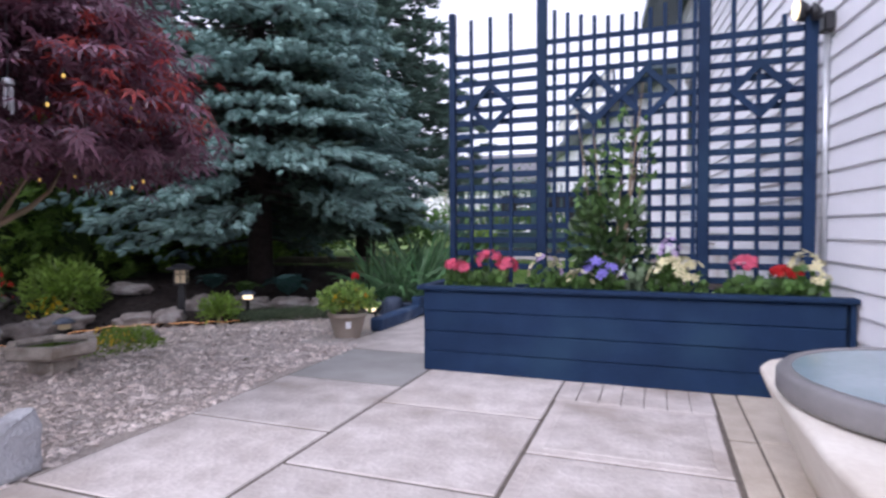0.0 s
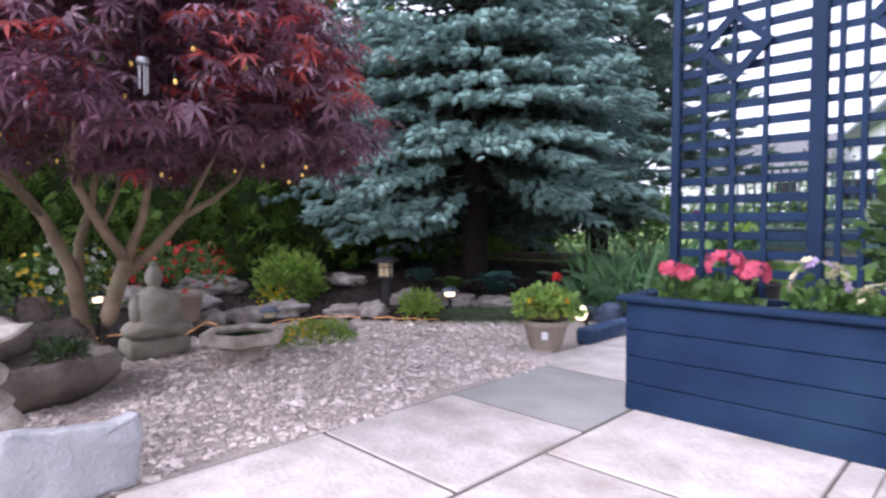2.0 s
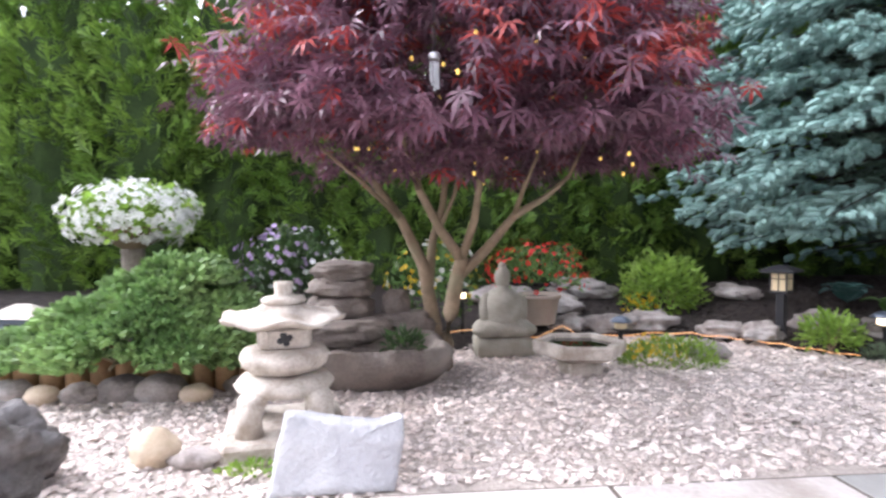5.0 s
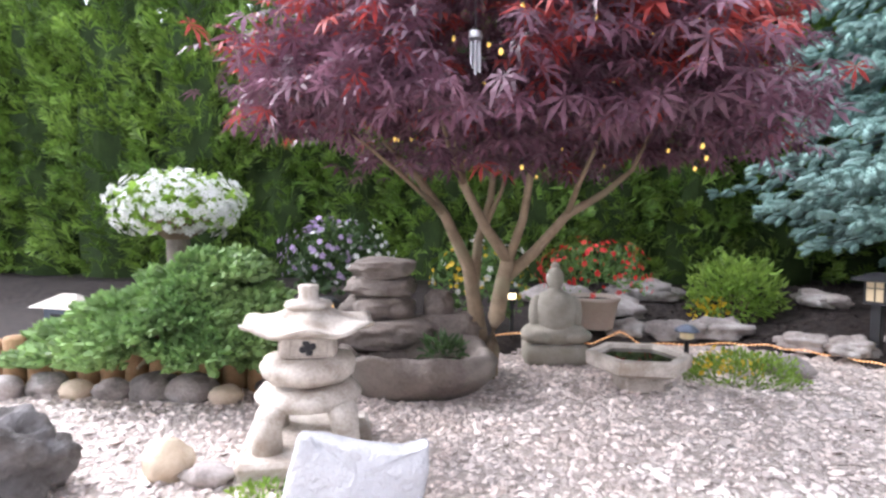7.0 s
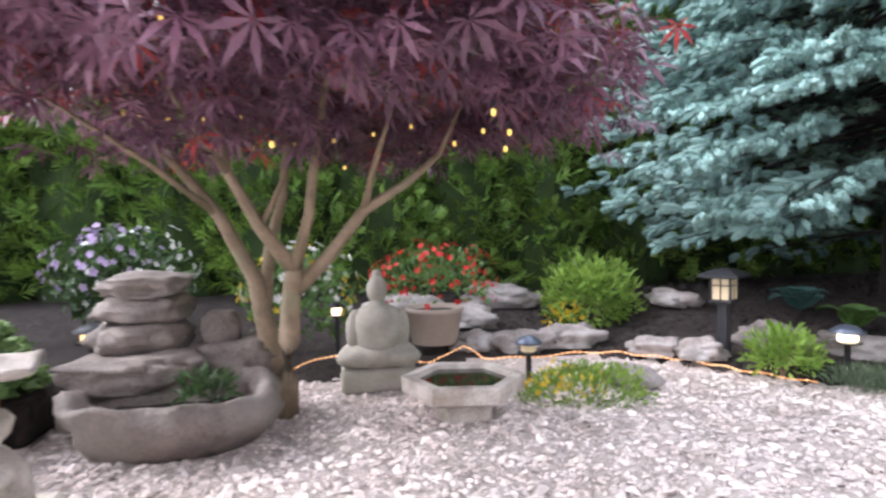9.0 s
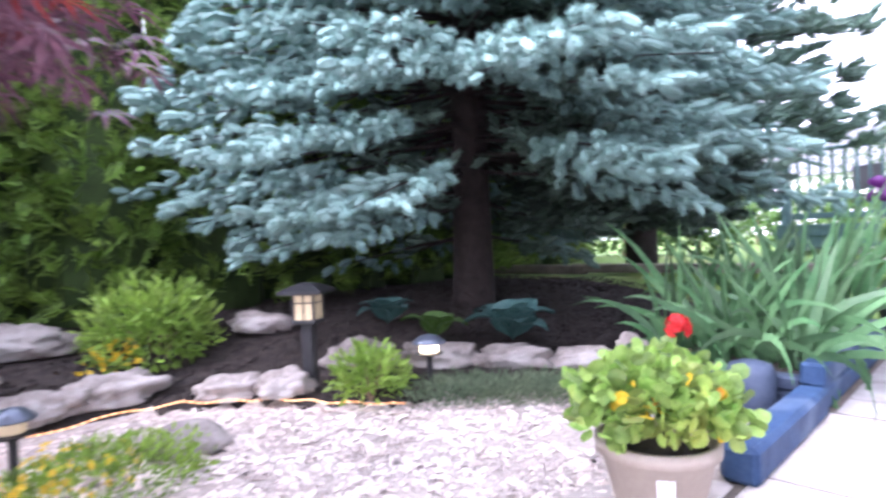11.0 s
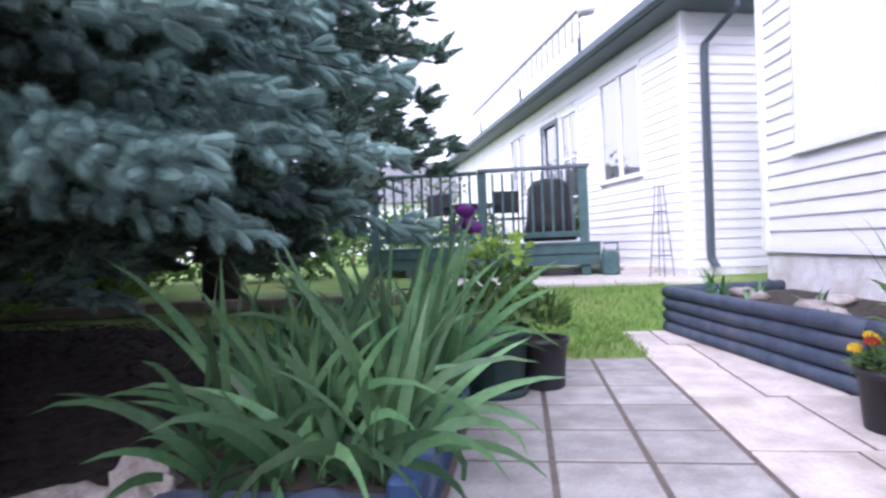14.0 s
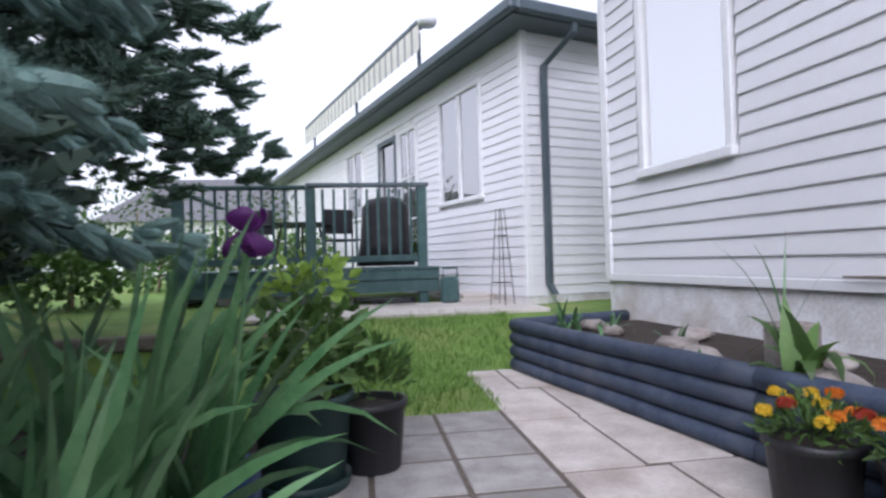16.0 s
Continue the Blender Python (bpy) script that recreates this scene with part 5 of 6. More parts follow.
for nm, at, sz_, sd in (("base_rock", (-0.33, -0.14, 0.13), (0.33, 0.42, 0.16), 8), ("lower_tier", (-0.26, -0.22, 0.28), (0.24, 0.30, 0.085), 2), ("ledge", (-0.38, 0.16, 0.27), (0.18, 0.20, 0.11), 3), ("middle_tier", (-0.40, -0.25, 0.40), (0.20, 0.215, 0.085), 4), ("upper_tier", (-0.43, -0.25, 0.53), (0.19, 0.205, 0.075), 5), ("top_tier", (-0.44, -0.25, 0.635), (0.185, 0.20, 0.065), 6), ("spout_rock", (-0.40, 0.10, 0.40), (0.085, 0.09, 0.115), 7)):
    part(nm, Build().crag(at, sz_, sd, strata=3.0), M_FOUNT, fo, "", True)

# seated statue, one plain piece
sb = Build()
sb.box(-0.13, 0.13, -0.205, 0.205, 0.0, 0.135, 0.02)
sb.rock((0.0, 0.0, 0.20), (0.15, 0.215, 0.085), 4, 0.06, 1)
sb.rock((0.07, 0.12, 0.19), (0.09, 0.11, 0.055), 3, 0.06, 2)
sb.rock((0.07, -0.12, 0.19), (0.09, 0.11, 0.055), 3, 0.06, 3)
sb.lathe([(0.0, 0.2), (0.13, 0.21), (0.135, 0.28), (0.145, 0.36), (0.135, 0.42), (0.09, 0.46), (0.045, 0.475), (0.04, 0.50), (0.0, 0.50)], 24)
sb.rock((0.03, 0.125, 0.33), (0.045, 0.05, 0.12), 3, 0.05, 4)
sb.rock((0.03, -0.125, 0.33), (0.045, 0.05, 0.12), 3, 0.05, 5)
sb.rock((0.0, 0.0, 0.555), (0.062, 0.058, 0.08), 3, 0.04, 6)
sb.rock((-0.005, 0.0, 0.635), (0.03, 0.03, 0.03), 2, 0.03, 7)
statue = solid("seated_statue", sb, M_STATUE, "grey-green cast stone seated garden statue on a block", "statue", smooth=True)
statue.matrix_world = pose(-4.33, 2.62, 0.0)

# hexagonal bird bath
bb = thing("bird_bath", "low hexagonal cast stone bird bath with dark water", "bird bath", -3.74, 2.99, 0, 8)
part("bowl", Build().lathe([(0.16, 0.095), (0.24, 0.115), (0.285, 0.135), (0.29, 0.20), (0.285, 0.207), (0.235, 0.207), (0.225, 0.17), (0.0, 0.165)], 6, turn=0.26), M_STONE, bb)
part("pedestal", Build().box(-0.10, 0.10, -0.11, 0.11, 0.0, 0.095, 0.012), M_STONE, bb)
part("water", Build().lathe([(0.0, 0.182), (0.222, 0.182), (0.222, 0.184), (0.0, 0.184)], 6, turn=0.26), M_WATER, bb)
mo = thing("flowering_groundcover", "mound of green groundcover with yellow flowers on the gravel", "plant", -3.95, 3.68, 0)
leafy(1500, (0, 0, -0.01), (0.25, 0.38, 0.17), M_LIME, 0.035, leaf_template(0.2), 0.0, 0.2, 0.4, 0.7, parent=mo)
blossoms(110, (0.02, -0.12, 0.0), (0.19, 0.24, 0.18), M_YELLOW, 0.014, 0.3, parent=mo)
leafy(130, (0.42, -1.78, 0.24), (0.09, 0.11, 0.10), M_LEAFDK, 0.06, leaf_template(0.18), -0.2, 0.3, 0.6, 0.5, parent=thing("water_plant", "dark leafy plant growing in the fountain bowl", "plant", -3.95, 3.68, 0), name="leaves")
solid("rock", Build().rock((-4.12, 4.02, 0.03), (0.16, 0.16, 0.08), 3, 0.25, 8, 0.5), M_ROCK, "flat grey rock beside the yellow groundcover", "rock", smooth=True)


def path_light(x, y, h, hat, lit, label, r=0.07):
    t = thing("path_light", label, "path light", x, y, height(x, y), group="garden path lights")
    part("stake", Build().tube([(0, 0, 0), (0, 0, h - 0.06)], 0.016, 8), M_BLACK, t)
    part("lamp", Build().lathe([(r * 0.5, h - 0.075), (r * 0.62, h - 0.07), (r * 0.62, h - 0.025), (0, h - 0.025)], 16), lit, t, "glowing lamp glass")
    part("hat", Build().lathe([(r * 1.1, h - 0.027), (r * 1.12, h - 0.02), (r * 0.6, h + 0.01), (0.0, h + 0.022)], 20), hat, t, smooth=True)
    part("collar", Build().lathe([(r * 0.9, h - 0.085), (r * 0.95, h - 0.078), (r * 0.5, h - 0.073), (0, h - 0.073)], 18), M_BLACK, t)
    return t


path_light(-3.92, 5.18, 0.23, M_BLUEHAT, M_LENS, "low mushroom path light glowing at the bed edge", 0.078)
path_light(-4.28, 3.47, 0.25, M_BLUEHAT, M_PANE, "unlit mushroom path light behind the bird bath")
path_light(-4.55, 1.05, 0.30, M_BLACK, M_AMBER, "black path light glowing amber beside the fountain", 0.085)
path_light(-4.20, -0.25, 0.30, M_BLUEHAT, M_AMBER, "blue-grey path light glowing amber by the juniper", 0.10)
path_light(-4.78, 2.38, 0.36, M_BLACK, M_LENS, "small lit path light behind the maple", 0.05)

gl = thing("garden_lantern", "black garden lantern with cream panes on a short post", "lantern", -4.36, 4.74, 0.0, 35)
part("post", Build().box(-0.03, 0.03, -0.03, 0.03, 0.0, 0.40, 0.004), M_BLACK, gl)
part("base", Build().box(-0.065, 0.065, -0.065, 0.065, 0.40, 0.42, 0.004), M_BLACK, gl)
for a in range(4):
    q = part("pane", Build().box(-0.05, 0.05, -0.056, -0.05, 0.422, 0.548), M_PANE, gl)
    q.matrix_basis = pose(0, 0, 0, 0, 0, 90 * a)
    q = part("corner_bar", Build().box(0.049, 0.062, 0.049, 0.062, 0.42, 0.55), M_BLACK, gl)
    q.matrix_basis = pose(0, 0, 0, 0, 0, 90 * a)
    q = part("glazing_bar", Build().box(-0.004, 0.004, -0.060, -0.0565, 0.422, 0.548).box(-0.048, -0.006, -0.060, -0.0565, 0.505, 0.512).box(0.006, 0.048, -0.060, -0.0565, 0.505, 0.512), M_BLACK, gl)
    q.matrix_basis = pose(0, 0, 0, 0, 0, 90 * a)
part("roof", Build().loft([[(s * r, c * r, z) for s, c in ((-1, -1), (1, -1), (1, 1), (-1, 1))] for r, z in ((0.085, 0.551), (0.115, 0.558), (0.115, 0.572), (0.06, 0.60), (0.03, 0.61))]), M_BLACK, gl)

sp = thing("spot_light", "round garden spot light lit at the iris bed", "spot light", -2.60, 5.48, 0.0)
part("stake", Build().tube([(0, 0, 0), (0, 0, 0.10)], 0.012, 8), M_BLACK, sp)
part("housing", Build().loft([[(r * math.cos(a), -0.10 + k * 0.16 , 0.16 + r * math.sin(a) + 0.05 * (0.5 - k)) for a in np.arange(20) / 20 * 6.283] for k, r in ((0, 0.075), (0.2, 0.078), (0.8, 0.055), (1, 0.03))]), M_BLACK, sp, smooth=True)
part("lens", Build().loft([[(r * math.cos(a), -0.101 - d, 0.185 + r * math.sin(a)) for a in np.arange(20) / 20 * 6.283] for d, r in ((0, 0.068), (0.006, 0.06), (0.012, 0.03))]), M_LENS, sp)

ROPE = [(-4.1, 1.7), (-4.35, 2.0), (-4.66, 2.25), (-4.70, 2.5), (-4.70, 2.95), (-4.85, 3.2), (-4.66, 3.35), (-4.70, 3.65), (-4.72, 4.0), (-4.66, 4.20), (-4.48, 4.42), (-4.27, 4.58), (-4.08, 4.66), (-3.72, 4.90)]
rope = thing("rope_light", "thin glowing warm rope light along the gravel edge", "rope light", 0, 0, 0)
rp_ = []
for (x0, y0), (x1, y1) in zip(ROPE, ROPE[1:]):
    for t in np.linspace(0, 1, 8, endpoint=False):
        x, y = x0 + (x1 - x0) * t, y0 + (y1 - y0) * t
        rp_.append((x + 0.015 * math.sin(y * 9), y, height(x, y) + 0.05 + 0.006 * math.sin(x * 23 + y * 17)))
part("tube", Build().tube(rp_, 0.0032, 6), M_ROPETUBE, rope, smooth=True)
dots = []
for p, q in zip(rp_, rp_[1:]):
    dots += [np.array(p) + (np.array(q) - np.array(p)) * t for t in (0.0,)]
part("light_beads", Build().scatter(*ICO[1], np.array(dots), np.tile((0.0, 0.0, 1.0), (len(dots), 1)), 0.006), M_ROPE, rope, kind="stuff")

# edging stones and rocks along the bed
er = np.random.default_rng(31)
k = 0
def edge_rock(x, y, la, lb, h, turn, label="rough pinkish grey rock edging the mulch bed"):
    global k
    ob = solid("rock", Build().rock((0, 0, 0), (la, lb, h), 4, 0.45, 40 + k, 0.45, 1.6), M_ROCK, label, "rock", "bed edging rocks", smooth=True)
    ob.matrix_world = pose(x, y, height(x, y) + h * 0.35, er.uniform(-4, 4), er.uniform(-4, 4), turn)
    k += 1


for x, y, la, lb, h, turn in ((-4.92, 3.62, 0.22, 0.12, 0.09, 80), (-4.98, 3.98, 0.24, 0.13, 0.10, 95), (-4.62, 4.42, 0.17, 0.11, 0.08, 55), (-4.40, 4.60, 0.14, 0.10, 0.09, 50), (-4.42, 5.12, 0.20, 0.10, 0.09, 45), (-4.12, 5.42, 0.24, 0.11, 0.09, 42), (-3.80, 5.70, 0.24, 0.11, 0.08, 38), (-3.50, 5.93, 0.20, 0.10, 0.08, 36), (-3.24, 6.08, 0.12, 0.10, 0.14, 20), (-5.5, 3.35, 0.26, 0.16, 0.11, 70), (-6.0, 3.7, 0.34, 0.2, 0.12, 60), (-5.75, 2.9, 0.3, 0.2, 0.12, 100), (-5.3, 4.95, 0.2, 0.14, 0.08, 30), (-4.98, 3.3, 0.18, 0.12, 0.08, 100)):
    edge_rock(x, y, la, lb, h, turn)
for y in np.arange(-1.2, 1.35, 0.2):
    s = er.uniform(0.06, 0.12)
    solid("rock", Build().rock((-3.42 + er.normal() * 0.04, y, 0.04), (s * 0.9, s * 1.2, s * 0.75), 3, 0.22, k, 0.7), M_TANROCK if k % 4 == 0 else M_ROCK, "rounded river stone along the log edging", "rock", "river stones", smooth=True)
    k += 1
for j, y in enumerate(np.arange(-1.4, 1.15, 0.135)):
    lgd = solid("edging_log", Build().lathe([(0.06, -0.02), (0.064, 0.02), (0.064, 0.24 + 0.03 * math.sin(j * 2.1)), (0.055, 0.255 + 0.03 * math.sin(j * 2.1)), (0.0, 0.26 + 0.03 * math.sin(j * 2.1))], 14), M_WOODLOG, "short upright round log of the bed edging", "edging log", "log edging", smooth=True)
    lgd.matrix_world = pose(-3.62, y, 0)
solid("raised_soil", Build().box(-6.2, -3.68, -3.0, 1.15, 0.0, 0.2, 0.03), M_MULCH, "dark soil of the raised shrub bed", "soil", kind="structure")

bh = thing("bird_house_lantern", "small grey metal lantern house on the log edging", "lantern", -4.2, -0.55, 0.2, 75)
part("body", Build().box(-0.12, 0.12, -0.09, 0.09, 0.0, 0.16, 0.01), M_BLUEHAT, bh)
part("roof", Build().add([(-0.19, -0.14, 0.16), (0.19, -0.14, 0.16), (0.19, 0.14, 0.16), (-0.19, 0.14, 0.16), (-0.06, 0, 0.24), (0.06, 0, 0.24)], [(3, 2, 1, 0), (0, 1, 5, 4), (1, 2, 5), (2, 3, 4, 5), (3, 0, 4)]), M_STONE, bh)
# black plate on the solid body, in place of a shaded opening
part("opening", Build().box(-0.05, 0.05, -0.096, -0.088, 0.03, 0.12), M_BLACK, bh)

# ---- shrubs and flowers of the beds ----
ju = thing("juniper", "spreading green juniper spilling over the log edging", "shrub", -3.66, 0.45, 0.10)
jr = np.random.default_rng(17)
b1, JUN = Build(), shoot_template(10, 0.26, 0.15, 2.0)
for j in range(125):
    a, t = jr.uniform(0, 6.283), jr.random() ** 0.6
    west = max(0.0, -math.sin(a))
    cx, cy = 0.48 * t * math.cos(a) * (1 + 0.12 * math.sin(3 * a)), 0.22 * (1 - t) + (0.60 + 0.18 * west) * t * math.sin(a)
    top = 0.47 * (1 - t ** (1.7 - 0.7 * west)) + 0.10 + 0.05 * math.sin(a * 5 + t * 11)
    p, d = dome(72, (cx, cy, top), (0.095, 0.115, 0.045), -0.35, 0.3, jr, 0.4)
    b1.scatter(*JUN, p, d * 0.7 + np.array([cx * 1.5, cy * 1.5, 0.20]) + jr.normal(size=d.shape) * 0.2, jr.uniform(0.055, 0.085, len(p)), jr)
part("foliage", b1, M_JUNIPER, ju)
for j in range(8):
    a = j * 0.785
    part("branch", Build().tube([(0, 0, 0), (0.25 * math.cos(a), 0.35 * math.sin(a), 0.18), (0.45 * math.cos(a), 0.62 * math.sin(a), 0.12)], [0.03, 0.02, 0.008], 6), M_BARK, ju)

ws = thing("petunia_standard", "round ball of white petunias on a brown post stand", "flowers", -4.8, -0.12, 0.2)
part("post", Build().lathe([(0.085, 0.0), (0.075, 0.3), (0.085, 0.62), (0.0, 0.62)], 16), M_TIMBER, ws)
part("basket", Build().lathe([(0.05, 0.55), (0.20, 0.66), (0.24, 0.74), (0.0, 0.74)], 20), M_BARK, ws)
leafy(900, (0, 0, 0.82), (0.42, 0.46, 0.24), M_LIME, 0.06, ROUND, -0.75, 0.2, 0.6, 0.2, parent=ws)
blossoms(620, (0, 0, 0.82), (0.45, 0.48, 0.27), M_WHITE, 0.034, -0.75, parent=ws, jitter=0.16)

pm = thing("flowering_shrub", "mauve and white flowering shrub in front of the hedge", "shrub", -5.15, 1.02, 0.12)
leafy(900, (0, 0, 0.46), (0.34, 0.40, 0.34), M_LEAFDK, 0.07, None, -0.8, 0.3, 0.7, 0.2, parent=pm)
blossoms(110, (0.03, -0.08, 0.48), (0.35, 0.38, 0.35), M_MAUVE, 0.026, -0.4, parent=pm)
blossoms(80, (0.03, 0.08, 0.48), (0.35, 0.38, 0.35), M_WHITE, 0.024, -0.4, parent=pm)
wy = thing("flowering_shrub", "white and yellow flowered shrub behind the maple", "shrub", -4.85, 2.15, 0.1)
leafy(600, (0, 0, 0.35), (0.30, 0.38, 0.33), M_LEAF, 0.06, None, -0.8, 0.3, 0.7, 0.2, parent=wy)
blossoms(40, (0, 0, 0.38), (0.30, 0.38, 0.34), M_WHITE, 0.03, -0.3, parent=wy)
blossoms(50, (0, 0, 0.36), (0.30, 0.38, 0.34), M_YELLOW, 0.022, -0.3, parent=wy)
rf_pot = pot(-4.95, 3.02, 0.15, 0.19, 0.24, M_POTBEIGE, "tan clay pot holding the red flowering plant", z=0.12)
rf = thing("red_flowering_plant", "wide potted plant covered in red flowers", "flowers", -4.95, 3.02, 0.33)
leafy(620, (0, 0, 0.18), (0.34, 0.40, 0.25), M_LEAF, 0.06, leaf_template(0.2), -0.4, 0.3, 0.6, 0.4, parent=rf)
blossoms(150, (0, 0, 0.19), (0.38, 0.44, 0.27), M_RED, 0.022, -0.4, parent=rf)
ls = thing("lime_shrub", "round lime-green leafy shrub in the mulch bed", "shrub", -5.45, 4.33, 0.0)
leafy(1500, (0, 0, 0.33), (0.36, 0.40, 0.33), M_LIME, 0.075, leaf_template(0.2), -0.8, 0.3, 0.7, 0.5, parent=ls)
leafy(60, (0.1, -0.25, 0.18), (0.16, 0.16, 0.14), M_YELLOW, 0.05, None, -0.5, 0.3, 0.6, 0.2, "yellow_leaves", ls)
for j in range(6):
    part("stem", Build().tube([(0, 0, 0), (0.15 * math.cos(j), 0.15 * math.sin(j), 0.35)], [0.012, 0.005], 5), M_BARK, ls)
sg = thing("small_shrub", "small low bright green shrub at the gravel edge", "shrub", -4.0, 4.85, 0.02)
for j in range(7):
    part("stem", Build().tube([(0, 0, 0), (0.09 * math.cos(j * 0.9), 0.09 * math.sin(j * 0.9), 0.2)], [0.006, 0.003], 5), M_BARK, sg)
leafy(620, (0, 0, 0.13), (0.19, 0.20, 0.15), M_LIME, 0.055, leaf_template(0.25), -0.6, 0.3, 0.7, 0.4, parent=sg)
th = thing("creeping_groundcover", "grey-green creeping groundcover along the edging rocks", "plant", -3.55, 5.38, 0.0)
for j in range(40):
    t = (j % 20) / 19
    p = (-0.35 + 0.75 * t + 0.10 * (j > 19), -0.22 + 0.62 * t + 0.06 * math.sin(j * 2) - 0.13 * (j > 19), 0.02)
    leafy(120, p, (0.14, 0.14, 0.10), M_CREEP, 0.035, leaf_template(0.12), 0.0, 0.3, 0.4, 0.6, parent=th)


def hosta(x, y, s, mat, label, n=22, seed=1):
    t = thing("hosta", label, "plant", x, y, height(x, y) - 0.01, group="hostas under the spruce")
    g = np.random.default_rng(seed)
    for j in range(n):
        a, l = j * 2.4 + g.normal() * 0.1, s * g.uniform(0.6, 0.95) * (0.6 + 0.4 * j / n)
        el = 1.35 - 0.70 * j / n
        c, q = math.cos(a), math.sin(a)
        v, f = [], []
        for k in range(8):
            u = k / 7
            w = s * 0.33 * math.sin(math.pi * min(1, 0.06 + u ** 0.8 * 0.95)) if k else 0.006
            r_, z = l * u * (math.cos(el) + 0.25 * u) * 0.9, l * (math.sin(el) * u * 2.1 - 1.05 * u * u) + 0.05
            for i, sgn in enumerate((-1, 0, 1)):
                v.append((c * r_ - q * w * sgn, q * r_ + c * w * sgn, z + (0.0 if sgn == 0 else 0.05 * s)))
        f = [(3 * k + i, 3 * k + i + 1, 3 * k + i + 4, 3 * k + i + 3) for k in range(7) for i in (0, 1)]
        part("leaf", Build().add(v, f), mat, t, smooth=True)
    return t


hosta(-3.95, 5.92, 0.40, M_HOSTA, "broad blue-green hosta under the spruce", 22, 1)
hosta(-4.70, 5.55, 0.30, M_HOSTA, "smaller blue-green hosta beside the lantern", 16, 2)
hosta(-4.3, 5.60, 0.30, M_LEAF, "young green-leaved plant under the spruce", 9, 3)

# log rail at the back of the bed
rail = thing("timber_edging", "weathered timber rails edging the mulch bed by the lawn", "edging", -6.9, 9.0, 0.33, 6.5)
part("rail", Build().box(-2.0, 1.5, 0, 0.12, 0.0, 0.11, 0.015), M_TIMBER, rail)
part("rail", Build().box(1.3, 4.6, 0.02, 0.13, 0.02, 0.12, 0.015), M_TIMBER, rail)

# ---- maple ----
ma = thing("japanese_maple", "Japanese maple with a wide dome of purple and red leaves", "tree", -3.95, 2.17, 0.0)
TR = [([(0, -0.02, 0), (0.03, 0.0, 0.18), (0.12, 0.03, 0.38), (0.22, 0.05, 0.56), (0.30, 0.08, 0.73)], [0.075, 0.058, 0.050, 0.044, 0.040]),
      ([(0.30, 0.08, 0.72), (0.34, -0.05, 0.90), (0.36, -0.17, 1.13), (0.38, -0.23, 1.42), (0.42, -0.30, 1.8)], [0.034, 0.028, 0.023, 0.018, 0.008]),
      ([(0.30, 0.08, 0.72), (0.36, 0.15, 0.95), (0.40, 0.18, 1.18), (0.42, 0.24, 1.5), (0.42, 0.26, 1.9)], [0.028, 0.023, 0.019, 0.014, 0.007]),
      ([(0.24, 0.05, 0.60), (0.30, 0.22, 0.77), (0.36, 0.38, 0.97), (0.40, 0.56, 1.08), (0.40, 0.70, 1.20), (0.42, 0.80, 1.42)], [0.036, 0.030, 0.024, 0.018, 0.012, 0.006]),
      ([(0.0, -0.03, 0.02), (-0.02, -0.07, 0.30), (0.02, -0.13, 0.66), (0.08, -0.27, 0.96), (0.14, -0.42, 1.17), (0.2, -0.62, 1.38)], [0.060, 0.050, 0.040, 0.030, 0.022, 0.008]),
      ([(0.0, -0.10, 0.50), (-0.06, -0.07, 0.82), (-0.04, 0.0, 1.06), (0.0, 0.04, 1.5), (0.05, 0.06, 1.9)], [0.034, 0.028, 0.022, 0.014, 0.007]),
      ([(0.36, 0.38, 0.97), (0.48, 0.42, 1.14), (0.62, 0.50, 1.38)], [0.018, 0.013, 0.006]),
      ([(0.36, -0.17, 1.13), (0.62, -0.24, 1.28), (0.95, -0.3, 1.5)], [0.018, 0.013, 0.006]),
      ([(0.08, -0.27, 0.96), (0.3, -0.50, 1.18), (0.55, -0.75, 1.38)], [0.018, 0.013, 0.006]),
      ([(0.34, -0.05, 0.90), (0.30, 0.04, 1.10), (0.32, 0.10, 1.4)], [0.014, 0.011, 0.006])]
for j, (p, r_) in enumerate(TR):
    part("trunk" if j == 0 else "limb", Build().tube(p, r_, 10), M_BARK, ma, smooth=True)
mr = np.random.default_rng(19)
CM = np.array([0.50, 0.08, 1.30])
pp, dd, red = [], [], []
for j in range(230):
    a, t = mr.uniform(0, 6.283), math.sqrt(mr.random())
    x, y = 1.06 * t * math.cos(a), 1.12 * t * math.sin(a)
    topz = 1.25 * math.sqrt(max(0.0, 1 - t ** 2.2))
    u = mr.random()
    z = (-0.18 + 0.22 * t) * (1 - u) + topz * u if mr.random() < 0.5 else topz - 0.12 * mr.random()
    n_ = 42
    q = np.stack([x + mr.normal(size=n_) * 0.15, y + mr.normal(size=n_) * 0.15, z + mr.normal(size=n_) * 0.045], 1)
    w = np.stack([mr.normal(size=n_) * 0.55 + x * 0.5, mr.normal(size=n_) * 0.55 + y * 0.5, mr.normal(size=n_) * 0.25 - 0.35], 1)
    pp.append(q)
    dd.append(w)
    # red is likelier near the rim and top of the crown
    red += list(mr.random(n_) < ((0.55 if y > 0.35 else 0.32) if (t > 0.80 and z > 0.2) or z > 0.92 else 0.03))
pp, dd, red = np.concatenate(pp) + CM, np.concatenate(dd), np.array(red)
wx, wy, wz = pp[:, 0] - 3.95, pp[:, 1] + 2.17, pp[:, 2]
open_ = ~((wx > -2.78) & (abs(wy - 2.02) < 0.11) & (wz > 1.40) & (wz < 1.70))  # the clear spot round the wind chime
pp, dd, red = pp[open_], dd[open_], red[open_]
flat = lambda n_: mr.uniform(0.075, 0.125, n_)
ML = ([(v[0], v[1], v[2]) for v in MAPLE[0]], MAPLE[1])


